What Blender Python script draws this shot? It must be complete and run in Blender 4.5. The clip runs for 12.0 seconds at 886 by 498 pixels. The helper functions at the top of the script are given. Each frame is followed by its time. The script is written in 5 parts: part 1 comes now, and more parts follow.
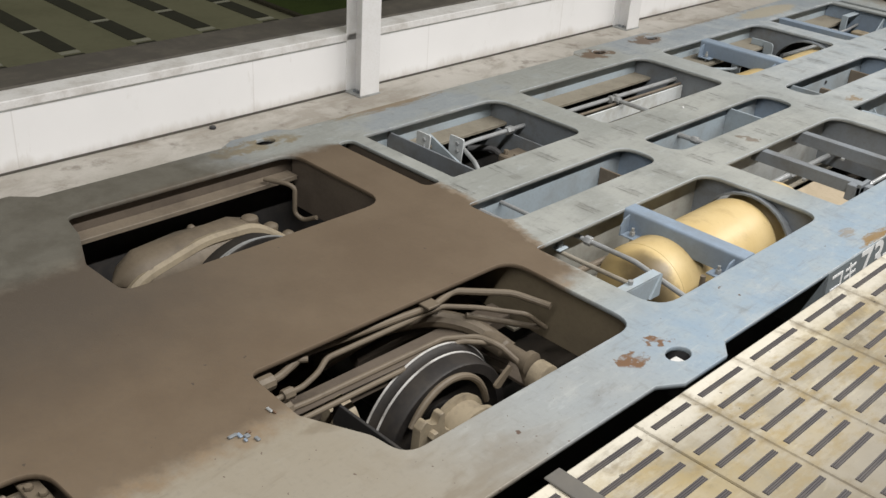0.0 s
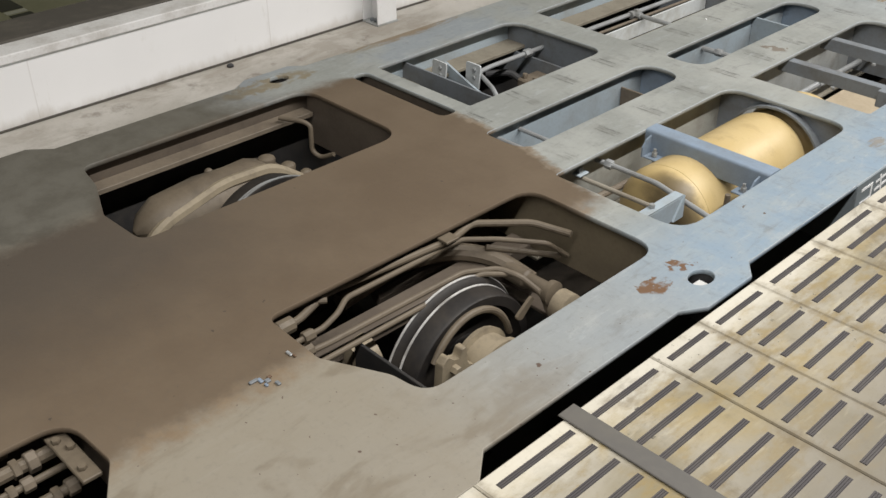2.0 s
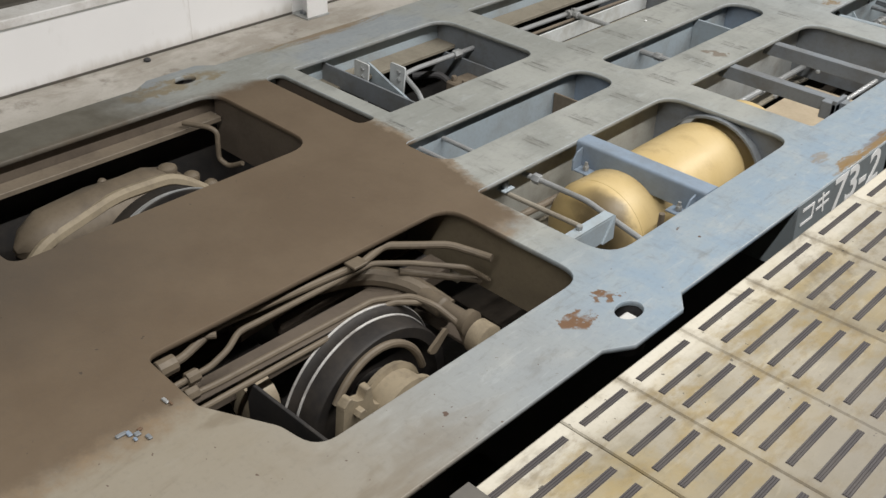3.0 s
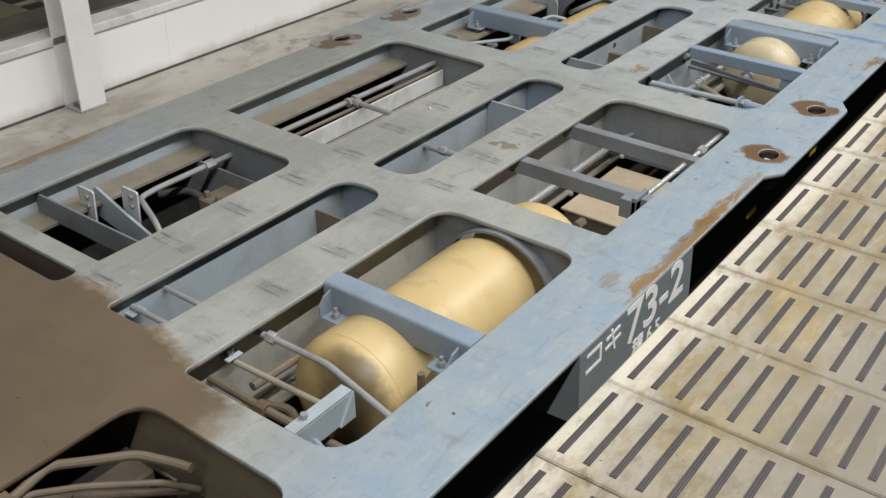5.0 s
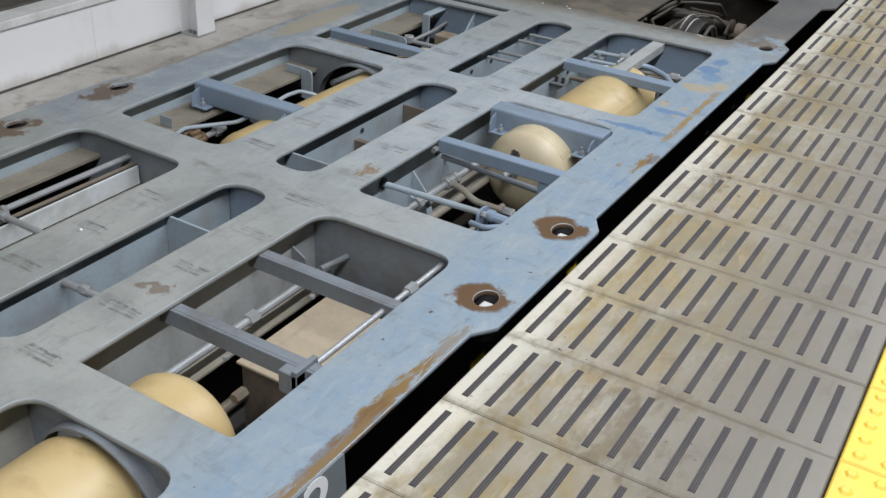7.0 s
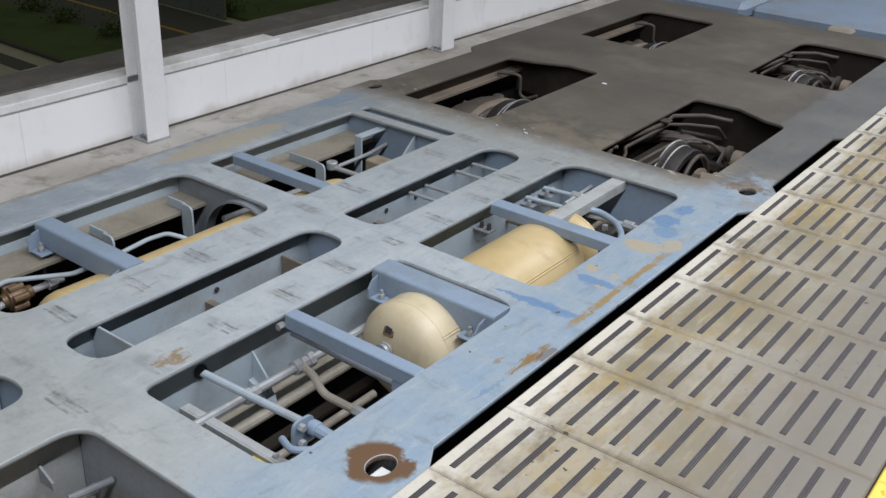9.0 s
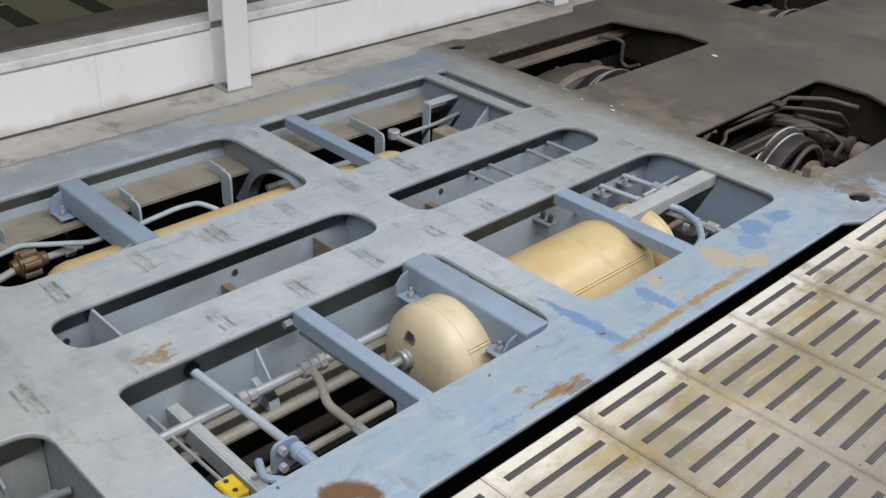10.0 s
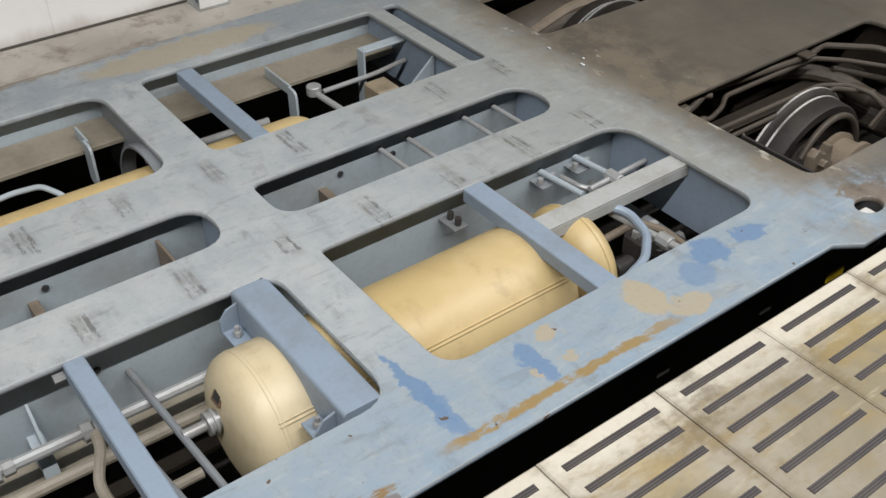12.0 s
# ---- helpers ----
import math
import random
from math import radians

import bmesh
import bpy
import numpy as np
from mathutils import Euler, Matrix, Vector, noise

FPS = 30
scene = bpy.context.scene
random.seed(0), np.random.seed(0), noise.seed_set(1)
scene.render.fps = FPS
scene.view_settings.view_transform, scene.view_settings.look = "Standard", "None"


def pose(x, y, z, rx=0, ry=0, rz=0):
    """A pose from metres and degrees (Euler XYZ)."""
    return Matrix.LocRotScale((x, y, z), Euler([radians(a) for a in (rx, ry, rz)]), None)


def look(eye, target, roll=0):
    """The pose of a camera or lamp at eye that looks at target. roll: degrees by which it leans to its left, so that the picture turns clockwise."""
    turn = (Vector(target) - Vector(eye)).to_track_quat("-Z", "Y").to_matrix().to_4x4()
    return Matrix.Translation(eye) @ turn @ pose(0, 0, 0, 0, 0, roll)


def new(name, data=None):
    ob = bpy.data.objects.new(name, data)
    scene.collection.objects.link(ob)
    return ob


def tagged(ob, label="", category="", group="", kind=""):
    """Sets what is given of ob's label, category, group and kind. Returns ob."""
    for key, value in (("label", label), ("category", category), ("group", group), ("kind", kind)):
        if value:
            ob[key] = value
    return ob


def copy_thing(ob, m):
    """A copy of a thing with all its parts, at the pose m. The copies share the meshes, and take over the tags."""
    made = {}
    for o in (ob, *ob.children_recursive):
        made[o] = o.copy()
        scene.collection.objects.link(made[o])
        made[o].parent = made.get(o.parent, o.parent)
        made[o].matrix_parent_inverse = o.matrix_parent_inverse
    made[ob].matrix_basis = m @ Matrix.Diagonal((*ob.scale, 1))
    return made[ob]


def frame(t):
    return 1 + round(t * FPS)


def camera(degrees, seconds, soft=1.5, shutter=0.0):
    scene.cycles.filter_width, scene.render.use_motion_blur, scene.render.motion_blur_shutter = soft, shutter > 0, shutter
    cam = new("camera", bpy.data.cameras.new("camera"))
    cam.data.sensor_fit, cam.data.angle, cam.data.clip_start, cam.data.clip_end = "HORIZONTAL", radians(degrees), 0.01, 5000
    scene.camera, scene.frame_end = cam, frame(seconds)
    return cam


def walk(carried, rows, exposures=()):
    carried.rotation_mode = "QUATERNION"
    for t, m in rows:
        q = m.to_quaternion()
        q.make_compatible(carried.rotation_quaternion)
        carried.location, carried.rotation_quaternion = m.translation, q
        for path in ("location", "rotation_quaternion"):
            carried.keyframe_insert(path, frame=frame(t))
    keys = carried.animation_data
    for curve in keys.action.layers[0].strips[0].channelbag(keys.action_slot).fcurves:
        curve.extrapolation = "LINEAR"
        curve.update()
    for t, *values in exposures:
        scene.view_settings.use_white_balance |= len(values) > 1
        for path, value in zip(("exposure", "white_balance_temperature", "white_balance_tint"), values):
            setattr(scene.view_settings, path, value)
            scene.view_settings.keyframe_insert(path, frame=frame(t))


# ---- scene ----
cam = camera(47.8, 12.0, soft=1.45)
PATH = [
    (0, (0.252, 0.323, 1.824), (-0.971, 1.602, 0.892), 3.8),
    (0.5, (0.261, 0.315, 1.828), (-0.97, 1.558, 0.857), 3.1),
    (1, (0.269, 0.311, 1.832), (-0.971, 1.514, 0.823), 2.0),
    (1.5, (0.285, 0.36, 1.845), (-0.962, 1.525, 0.802), 0.1),
    (2, (0.265, 0.414, 1.839), (-0.953, 1.587, 0.772), -0.2),
    (2.5, (0.193, 0.587, 1.776), (-0.982, 1.794, 0.7), 0.9),
    (2.7, (0.165, 0.648, 1.776), (-0.992, 1.87, 0.694), 1.5),
    (4.3, (0.079, 1.309, 1.8), (-1.008, 2.599, 0.725), 0.9),
    (4.5, (0.079, 1.411, 1.799), (-0.975, 2.748, 0.75), 1.4),
    (5, (0.031, 1.747, 1.783), (-0.99, 3.122, 0.75), 0.3),
    (5.5, (-0.019, 2.055, 1.761), (-0.979, 3.47, 0.724), -0.1),
    (6, (-0.017, 2.393, 1.819), (-0.9, 3.848, 0.769), 1.1),
    (6.5, (0.076, 2.728, 1.786), (-0.797, 4.206, 0.76), 2.4),
    (6.7, (0.103, 2.859, 1.788), (-0.748, 4.355, 0.77), 3.2),
    (8.3, (0.345, 3.919, 1.776), (-0.712, 5.337, 0.842), 1.9),
    (8.5, (0.34, 4.06, 1.774), (-0.721, 5.483, 0.851), 1.8),
    (9, (0.339, 4.385, 1.811), (-0.722, 5.828, 0.921), 2.6),
    (9.5, (0.318, 4.713, 1.798), (-0.815, 6.095, 0.9), 2.8),
    (10, (0.272, 4.974, 1.778), (-0.946, 6.208, 0.781), 2.8),
    (10.5, (0.242, 5.248, 1.788), (-1.06, 6.315, 0.708), 2.6),
    (11, (0.248, 5.573, 1.785), (-1.115, 6.453, 0.616), 0.4),
    (11.5, (0.196, 5.902, 1.779), (-1.143, 6.745, 0.555), -1.1),
    (12, (0.121, 6.193, 1.768), (-1.147, 7.152, 0.555), 0.1),
]
LIGHTNESS = [(0, 0.25, 6480, 10), (0.5, 0.23, 6490, 10), (1.0, 0.19, 6500, 10), (2.0, 0.15, 6500, 10), (2.5, 0.09, 6500, 10), (4.5, 0.12, 6450, 10), (5.0, 0.03, 6440, 10), (5.5, -0.06, 6420, 10), (6.0, 0.0, 6250, 10), (6.5, -0.14, 6000, 10), (8.5, 0.0, 5840, 12), (9.0, -0.01, 5880, 12), (9.5, 0.07, 5920, 12), (10.5, 0.03, 6200, 12), (12, 0.03, 6440, 11)]
walk(cam, [(t, look(eye, target, roll)) for t, eye, target, roll in PATH], LIGHTNESS)


# ---- world and lamps ----
world = bpy.data.worlds.new("night")
scene.world = world
world.use_nodes = True
world.node_tree.nodes["Background"].inputs[0].default_value = (0.115, 0.11, 0.078, 1)
world.node_tree.nodes["Background"].inputs[1].default_value = 1.0


def tube_light(x, y, z, length, width, watts, tint=(1.0, 0.975, 0.945)):
    lamp = bpy.data.lights.new("ceiling_light_tube", "AREA")
    lamp.shape, lamp.size, lamp.size_y, lamp.energy, lamp.color = "RECTANGLE", width, length, watts, tint
    ob = new("ceiling_light_tube", lamp)
    ob.matrix_world = pose(x, y, z)
    return ob


LAMP_Z = 6.0
LAMPS = [(1.1, -8.0 + 4.0 * i) for i in range(8)]
WATTS = (120, 150, 265, 350, 320, 235, 200, 200)
for (lx, ly), watts in zip(LAMPS, WATTS):
    tube_light(lx, ly, LAMP_Z, 3.4, 0.12, watts)


# ---- node helpers ----
class Mat:
    """A small builder of node materials."""

    def __init__(self, name, rough=0.6, metal=0.0):
        self.m = bpy.data.materials.new(name)
        self.m.use_nodes = True
        self.t = self.m.node_tree
        self.b = self.t.nodes["Principled BSDF"]
        self.b.inputs["Roughness"].default_value = rough
        self.b.inputs["Metallic"].default_value = metal
        self.pos = None

    def n(self, kind, **inputs):
        node = self.t.nodes.new(kind)
        for k, v in inputs.items():
            self.put(node.inputs[k.replace("_", " ")], v)
        return node

    def put(self, socket, v):
        if isinstance(v, bpy.types.NodeSocket):
            self.t.links.new(v, socket)
        else:
            socket.default_value = v

    def coords(self):
        if self.pos is None:
            self.pos = self.n("ShaderNodeTexCoord").outputs["Object"]
        return self.pos

    def xyz(self):
        s = self.n("ShaderNodeSeparateXYZ")
        self.put(s.inputs[0], self.coords())
        return s.outputs

    def scaled(self, s):
        m = self.n("ShaderNodeMapping")
        self.put(m.inputs["Vector"], self.coords())
        m.inputs["Scale"].default_value = s
        return m.outputs[0]

    def noise(self, scale, detail=4.0, rough=0.6, stretch=None, warp=0.0):
        node = self.n("ShaderNodeTexNoise", Scale=scale, Detail=detail, Roughness=rough, Distortion=warp)
        self.put(node.inputs["Vector"], self.scaled(stretch) if stretch else self.coords())
        return node.outputs[0]

    def math(self, op, a, b=0.0, clamp=False):
        node = self.n("ShaderNodeMath")
        node.operation, node.use_clamp = op, clamp
        self.put(node.inputs[0], a)
        self.put(node.inputs[1], b)
        return node.outputs[0]

    def ramp(self, v, lo, hi):
        node = self.n("ShaderNodeMapRange")
        node.interpolation_type = "SMOOTHSTEP"
        self.put(node.inputs[0], v)
        node.inputs[1].default_value, node.inputs[2].default_value = lo, hi
        return node.outputs[0]

    def mix(self, f, a, b):
        node = self.n("ShaderNodeMix")
        node.data_type = "RGBA"
        self.put(node.inputs[0], f)
        for s, v in ((node.inputs[6], a), (node.inputs[7], b)):
            self.put(s, (*v, 1) if isinstance(v, tuple) and len(v) == 3 else v)
        return node.outputs[2]

    def color(self, c):
        self.put(self.b.inputs["Base Color"], (*c, 1) if isinstance(c, tuple) and len(c) == 3 else c)
        return self

    def rough(self, r):
        self.put(self.b.inputs["Roughness"], r)
        return self

    def bump(self, h, strength=0.3, dist=0.002):
        node = self.n("ShaderNodeBump", Strength=strength, Distance=dist, Height=h)
        self.put(self.b.inputs["Normal"], node.outputs[0])
        return self


def worn(name, base, dirt, amount=0.5, rough=0.55, metal=0.0, scale=6.0, bump=0.15, grain=60.0):
    """Paint or metal with blotchy dirt at one scale and grain at another."""
    k = Mat(name, rough, metal)
    blot = k.ramp(k.noise(scale, 5, 0.65), 0.42, 0.72)
    fine = k.noise(grain, 3, 0.7)
    c = k.mix(k.math("MULTIPLY", blot, amount), base, dirt)
    c = k.mix(k.math("MULTIPLY", k.ramp(fine, 0.45, 0.75), 0.25), c, dirt)
    k.color(c)
    k.rough(k.math("ADD", k.math("MULTIPLY", fine, 0.25), rough - 0.12))
    k.bump(fine, bump)
    return k.m


# ---- materials ----
DUST = (0.101, 0.072, 0.045)
PAINT = (0.30, 0.345, 0.39)


def deck_material():
    k = Mat("deck_paint", 0.5)
    x, y, z = k.xyz()
    big = k.noise(1.6, 5, 0.6)
    mid = k.noise(7.0, 6, 0.65)
    fine = k.noise(45.0, 4, 0.7)
    wob = k.math("MULTIPLY", k.math("SUBTRACT", mid, 0.5), 0.35)
    wobs = k.math("MULTIPLY", k.math("SUBTRACT", k.noise(16.0, 5, 0.65), 0.5), 0.22)
    xw, yw = k.math("ADD", x, wob), k.math("ADD", y, wob)
    xs, ys = k.math("ADD", x, wobs), k.math("ADD", y, wobs)
    grey = k.mix(k.ramp(big, 0.4, 0.62), (0.25, 0.26, 0.243), (0.325, 0.334, 0.312))
    pale_grey = k.mix(k.ramp(mid, 0.36, 0.66), (0.318, 0.348, 0.362), (0.39, 0.415, 0.42))
    grey = k.mix(k.ramp(yw, 5.2, 6.6), grey, pale_grey)
    blue = k.mix(k.ramp(mid, 0.35, 0.7), (0.215, 0.282, 0.348), (0.262, 0.308, 0.338))
    c = k.mix(k.ramp(xw, -1.62, -1.22), grey, blue)
    c = k.mix(k.math("MULTIPLY", k.ramp(yw, 3.05, 2.55), 0.7), c, (0.258, 0.262, 0.25))
    c = k.mix(k.math("MULTIPLY", k.ramp(yw, 5.9, 8.2), 0.22), c, blue)
    c = k.mix(k.math("MULTIPLY", k.math("MULTIPLY", k.ramp(yw, 7.3, 8.6), k.ramp(xw, -1.25, -1.5)), 0.65), c, (0.235, 0.242, 0.222))
    # far strip, bluish where the paint holds
    c = k.mix(k.math("MULTIPLY", k.ramp(xw, -3.15, -3.3), k.math("MULTIPLY", k.ramp(big, 0.45, 0.6), 0.6)), c, (0.19, 0.225, 0.265))
    # weld ghosts across the long strips: ladders of thin dark lines with a dirty halo
    beat = k.math("DIVIDE", k.math("SUBTRACT", k.math("ADD", y, k.math("MULTIPLY", k.math("SUBTRACT", k.noise(1.3, 1), 0.5), 0.025)), 3.586), 0.3042)
    off = k.math("MULTIPLY", k.math("SUBTRACT", k.math("FRACT", k.math("ADD", beat, 0.5)), 0.5), 0.3042)
    off = k.math("ADD", off, k.math("MULTIPLY", k.math("SUBTRACT", k.noise(28.0, 3), 0.5), 0.012))
    on = k.math("MULTIPLY", k.ramp(k.noise(3.1, 3), 0.36, 0.54), k.ramp(k.noise(60.0, 3, 0.7, (0.35, 1, 1)), 0.40, 0.54))
    wide = k.math("MULTIPLY", k.ramp(k.noise(4.3, 2), 0.3, 0.7), 0.045)
    for mid_x in (-2.02, -2.505):
        side = k.math("ABSOLUTE", k.math("SUBTRACT", k.math("ADD", x, k.math("MULTIPLY", k.math("SUBTRACT", k.noise(9.0, 4), 0.5), 0.09)), mid_x))
        reach = k.ramp(k.math("SUBTRACT", side, wide), 0.050, 0.036)
        for at_y, width, amount in ((-0.019, 0.0045, 0.58), (0.002, 0.003, 0.35), (0.018, 0.0055, 0.68)):
            ln = k.ramp(k.math("ABSOLUTE", k.math("SUBTRACT", off, at_y)), width + 0.003, width - 0.001)
            c = k.mix(k.math("MULTIPLY", k.math("MULTIPLY", reach, ln), k.math("MULTIPLY", on, amount)), c, (0.055, 0.055, 0.056))
        halo = k.math("MULTIPLY", k.ramp(k.math("ABSOLUTE", off), 0.045, 0.012), k.ramp(side, 0.11, 0.04))
        c = k.mix(k.math("MULTIPLY", halo, k.math("MULTIPLY", k.ramp(k.noise(11.0, 5, 0.7), 0.4, 0.6), 0.42)), c, (0.145, 0.142, 0.125))
    smudge = k.math("MULTIPLY", k.ramp(k.noise(5.0, 6, 0.72, (1, 2.0, 1)), 0.54, 0.72), 0.42)
    wash = k.math("MULTIPLY", k.ramp(k.noise(11.0, 6, 0.75, (1.0, 0.5, 1)), 0.5, 0.7), 0.35)
    c = k.mix(wash, c, (0.345, 0.355, 0.345))
    drag = k.noise(10.0, 6, 0.72, (2.4, 0.55, 1), 0.5)
    c = k.mix(k.math("MULTIPLY", k.ramp(drag, 0.54, 0.70), 0.42), c, (0.15, 0.152, 0.145))
    c = k.mix(k.math("MULTIPLY", k.ramp(drag, 0.46, 0.32), 0.40), c, (0.36, 0.385, 0.39))
    c = k.mix(smudge, c, (0.125, 0.125, 0.12))
    fx, fy = k.math("ADD", x, k.math("MULTIPLY", wobs, 0.5)), k.math("ADD", y, k.math("MULTIPLY", wobs, 0.5))
    ex = k.math("ADD", x, k.math("MULTIPLY", wobs, 0.2))
    # ochre scrape along the near edge
    edge = k.math("MULTIPLY", k.math("MULTIPLY", k.ramp(ex, -1.128, -1.120), k.ramp(ex, -1.090, -1.100)), k.ramp(k.noise(18.0, 5, 0.7, (1.5, 0.5, 1)), 0.36, 0.50))
    c = k.mix(k.math("MULTIPLY", edge, k.math("MULTIPLY", k.ramp(y, 7.1, 7.2), k.ramp(y, 8.2, 7.7))), c, (0.25, 0.18, 0.08))
    # spots: x, y, half width, half length, colour, strength
    rust, pale = (0.115, 0.066, 0.033), (0.34, 0.30, 0.22)
    ochre = (0.20, 0.128, 0.05)
    fresh = (0.12, 0.20, 0.325)
    spots = [(-1.13, 5.53, 0.10, 0.085, rust, 1), (-1.13, 6.12, 0.10, 0.09, rust, 1), (-3.44, 2.84, 0.06, 0.24, (0.20, 0.157, 0.088), 0.75),
             (-3.44, 5.48, 0.07, 0.14, rust, 0.8), (-3.44, 6.04, 0.07, 0.14, rust, 0.8), (-1.19, 2.78, 0.035, 0.06, (0.14, 0.08, 0.045), 1),
             (-1.21, 2.93, 0.03, 0.04, (0.14, 0.08, 0.045), 1), (-1.085, 4.90, 0.032, 0.26, ochre, 1), (-1.08, 4.72, 0.03, 0.22, rust, 0.55), (-1.07, 4.60, 0.02, 0.40, ochre, 0.9), (-1.175, 4.30, 0.03, 0.06, ochre, 0.5), (-1.08, 4.36, 0.03, 0.14, ochre, 0.9),
             (-1.098, 6.86, 0.022, 0.12, ochre, 1), (-1.15, 8.84, 0.07, 0.09, (0.15, 0.105, 0.068), 0.8), (-3.38, 7.55, 0.09, 0.4, pale, 0.8),
             (-3.50, 3.75, 0.06, 0.4, ochre, 0.7), (-1.99, 6.09, 0.05, 0.05, ochre, 0.8), (-3.52, 6.9, 0.05, 0.9, ochre, 0.6),
             (-1.08, 5.22, 0.03, 0.14, ochre, 0.6), (-2.03, 4.95, 0.05, 0.03, rust, 0.6), (-1.32, 7.198, 0.15, 0.020, fresh, 0.9), (-1.21, 7.205, 0.09, 0.030, fresh, 0.8), (-1.21, 7.495, 0.085, 0.034, fresh, 0.85),
             (-1.26, 8.20, 0.06, 0.075, fresh, 0.9), (-1.24, 8.37, 0.028, 0.07, fresh, 0.85), (-1.20, 8.10, 0.05, 0.07, fresh, 0.6), (-1.10, 6.63, 0.008, 0.09, fresh, 0.6),
             (-1.22, 7.905, 0.085, 0.055, pale, 0.95), (-1.125, 7.985, 0.04, 0.07, pale, 0.85), (-1.274, 7.59, 0.030, 0.042, pale, 0.9), (-1.172, 7.585, 0.018, 0.03, pale, 0.8),
             (-1.187, 7.46, 0.018, 0.012, pale, 0.8), (-1.174, 6.785, 0.010, 0.05, ochre, 0.6), (-1.070, 6.92, 0.018, 0.06, rust, 0.6), (-3.44, 8.55, 0.07, 0.3, fresh, 0.35)]
    streaky = k.ramp(k.noise(26.0, 5, 0.7, (2.6, 0.45, 1), 0.3), 0.43, 0.57)
    broken = k.ramp(k.noise(15.0, 4, 0.6, (1.4, 0.7, 1)), 0.34, 0.50)
    for sx, sy, ax, ay, col, amt in spots:
        soft = col in (fresh, pale) or (col == rust and ax >= 0.1)
        dx = k.math("DIVIDE", k.math("SUBTRACT", fx if soft else ex if -1.10 < sx < -1.06 or col == ochre else xs, sx), ax)
        dy = k.math("DIVIDE", k.math("SUBTRACT", fy if soft else ys, sy), ay)
        d = k.math("ADD", k.math("MULTIPLY", dx, dx), k.math("MULTIPLY", dy, dy))
        c = k.mix(k.math("MULTIPLY", k.math("MULTIPLY", k.ramp(d, 1.3, 0.7), amt), k.math("MAXIMUM", broken, k.ramp(d, 1.25, 0.9)) if col == rust else k.math("MAXIMUM", k.math("MULTIPLY", broken, k.ramp(k.noise(9.0, 6, 0.75), 0.36, 0.52)), k.ramp(d, 1.15, 0.75)) if soft else k.math("MAXIMUM", streaky, k.ramp(d, 0.55, 0.15)) if col == ochre else broken), c, col)
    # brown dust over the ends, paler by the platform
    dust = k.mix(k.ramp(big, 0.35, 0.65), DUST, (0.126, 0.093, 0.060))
    # Dust colour darkened towards the south-west in place of weaker light there.
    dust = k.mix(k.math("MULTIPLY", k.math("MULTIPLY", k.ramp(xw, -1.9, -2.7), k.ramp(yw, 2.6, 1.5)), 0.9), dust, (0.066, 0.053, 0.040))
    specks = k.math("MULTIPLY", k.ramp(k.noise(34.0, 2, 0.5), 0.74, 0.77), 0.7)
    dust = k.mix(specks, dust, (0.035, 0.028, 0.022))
    lim = k.math("SUBTRACT", fy, k.math("MULTIPLY", k.ramp(x, -1.6, -2.4), 0.14))
    lim = k.math("ADD", lim, k.math("MULTIPLY", k.ramp(x, -3.15, -3.45), 0.35))
    south = k.math("MULTIPLY", k.ramp(lim, 3.14, 3.08), k.math("MULTIPLY", k.ramp(k.math("ADD", fx, k.math("MULTIPLY", wob, 0.25)), -1.60, -1.75), k.ramp(k.math("SUBTRACT", fx, k.math("MULTIPLY", k.ramp(y, 1.95, 1.65), 0.38)), -3.32, -3.20)))
    northd = k.math("MULTIPLY", k.ramp(fy, 8.58, 8.80), k.math("MAXIMUM", k.ramp(fx, -1.20, -1.38), k.math("MULTIPLY", k.ramp(k.math("ADD", k.noise(5.0, 5, 0.7), k.math("MULTIPLY", k.ramp(y, 8.8, 9.3), 0.3)), 0.4, 0.65), 0.9)))
    beige = k.math("MULTIPLY", k.ramp(yw, 2.5, 1.7), 0.75)
    c = k.mix(beige, c, (0.235, 0.198, 0.14))
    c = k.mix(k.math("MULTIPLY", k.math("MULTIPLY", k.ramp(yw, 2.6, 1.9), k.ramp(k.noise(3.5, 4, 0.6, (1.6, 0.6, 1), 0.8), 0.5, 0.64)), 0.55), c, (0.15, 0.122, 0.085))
    c = k.mix(k.math("MULTIPLY", k.ramp(xw, -2.7, -2.95), k.ramp(yw, 2.9, 2.4)), c, k.mix(k.ramp(mid, 0.35, 0.65), (0.094, 0.087, 0.071), (0.122, 0.115, 0.096)))
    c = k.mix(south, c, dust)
    fringe = k.math("MULTIPLY", k.math("MULTIPLY", south, k.math("SUBTRACT", 1.0, south)), k.ramp(k.noise(6.0, 5, 0.7), 0.38, 0.6))
    c = k.mix(k.math("MULTIPLY", k.math("MULTIPLY", fringe, k.ramp(x, -2.75, -2.5)), 2.4, True), c, (0.20, 0.135, 0.075))
    c = k.mix(k.math("MULTIPLY", northd, 0.9), c, k.mix(k.math("MULTIPLY", k.ramp(k.noise(1.7, 6, 0.62), 0.46, 0.72), 0.45), k.mix(k.ramp(big, 0.35, 0.7), (0.052, 0.041, 0.027), (0.080, 0.065, 0.045)), (0.150, 0.130, 0.098)))
    c = k.mix(k.math("MULTIPLY", k.ramp(fine, 0.5, 0.75), 0.16), c, (0.085, 0.08, 0.072))
    # pale scraped paint where the northern dust begins
    scrape = k.math("MULTIPLY", k.math("MULTIPLY", k.ramp(y, 8.5, 8.65), k.ramp(y, 9.05, 8.8)), k.ramp(k.noise(13.0, 4, 0.6, (0.6, 1.4, 1)), 0.62, 0.68))
    c = k.mix(k.math("MULTIPLY", scrape, 0.8), c, (0.36, 0.345, 0.30))
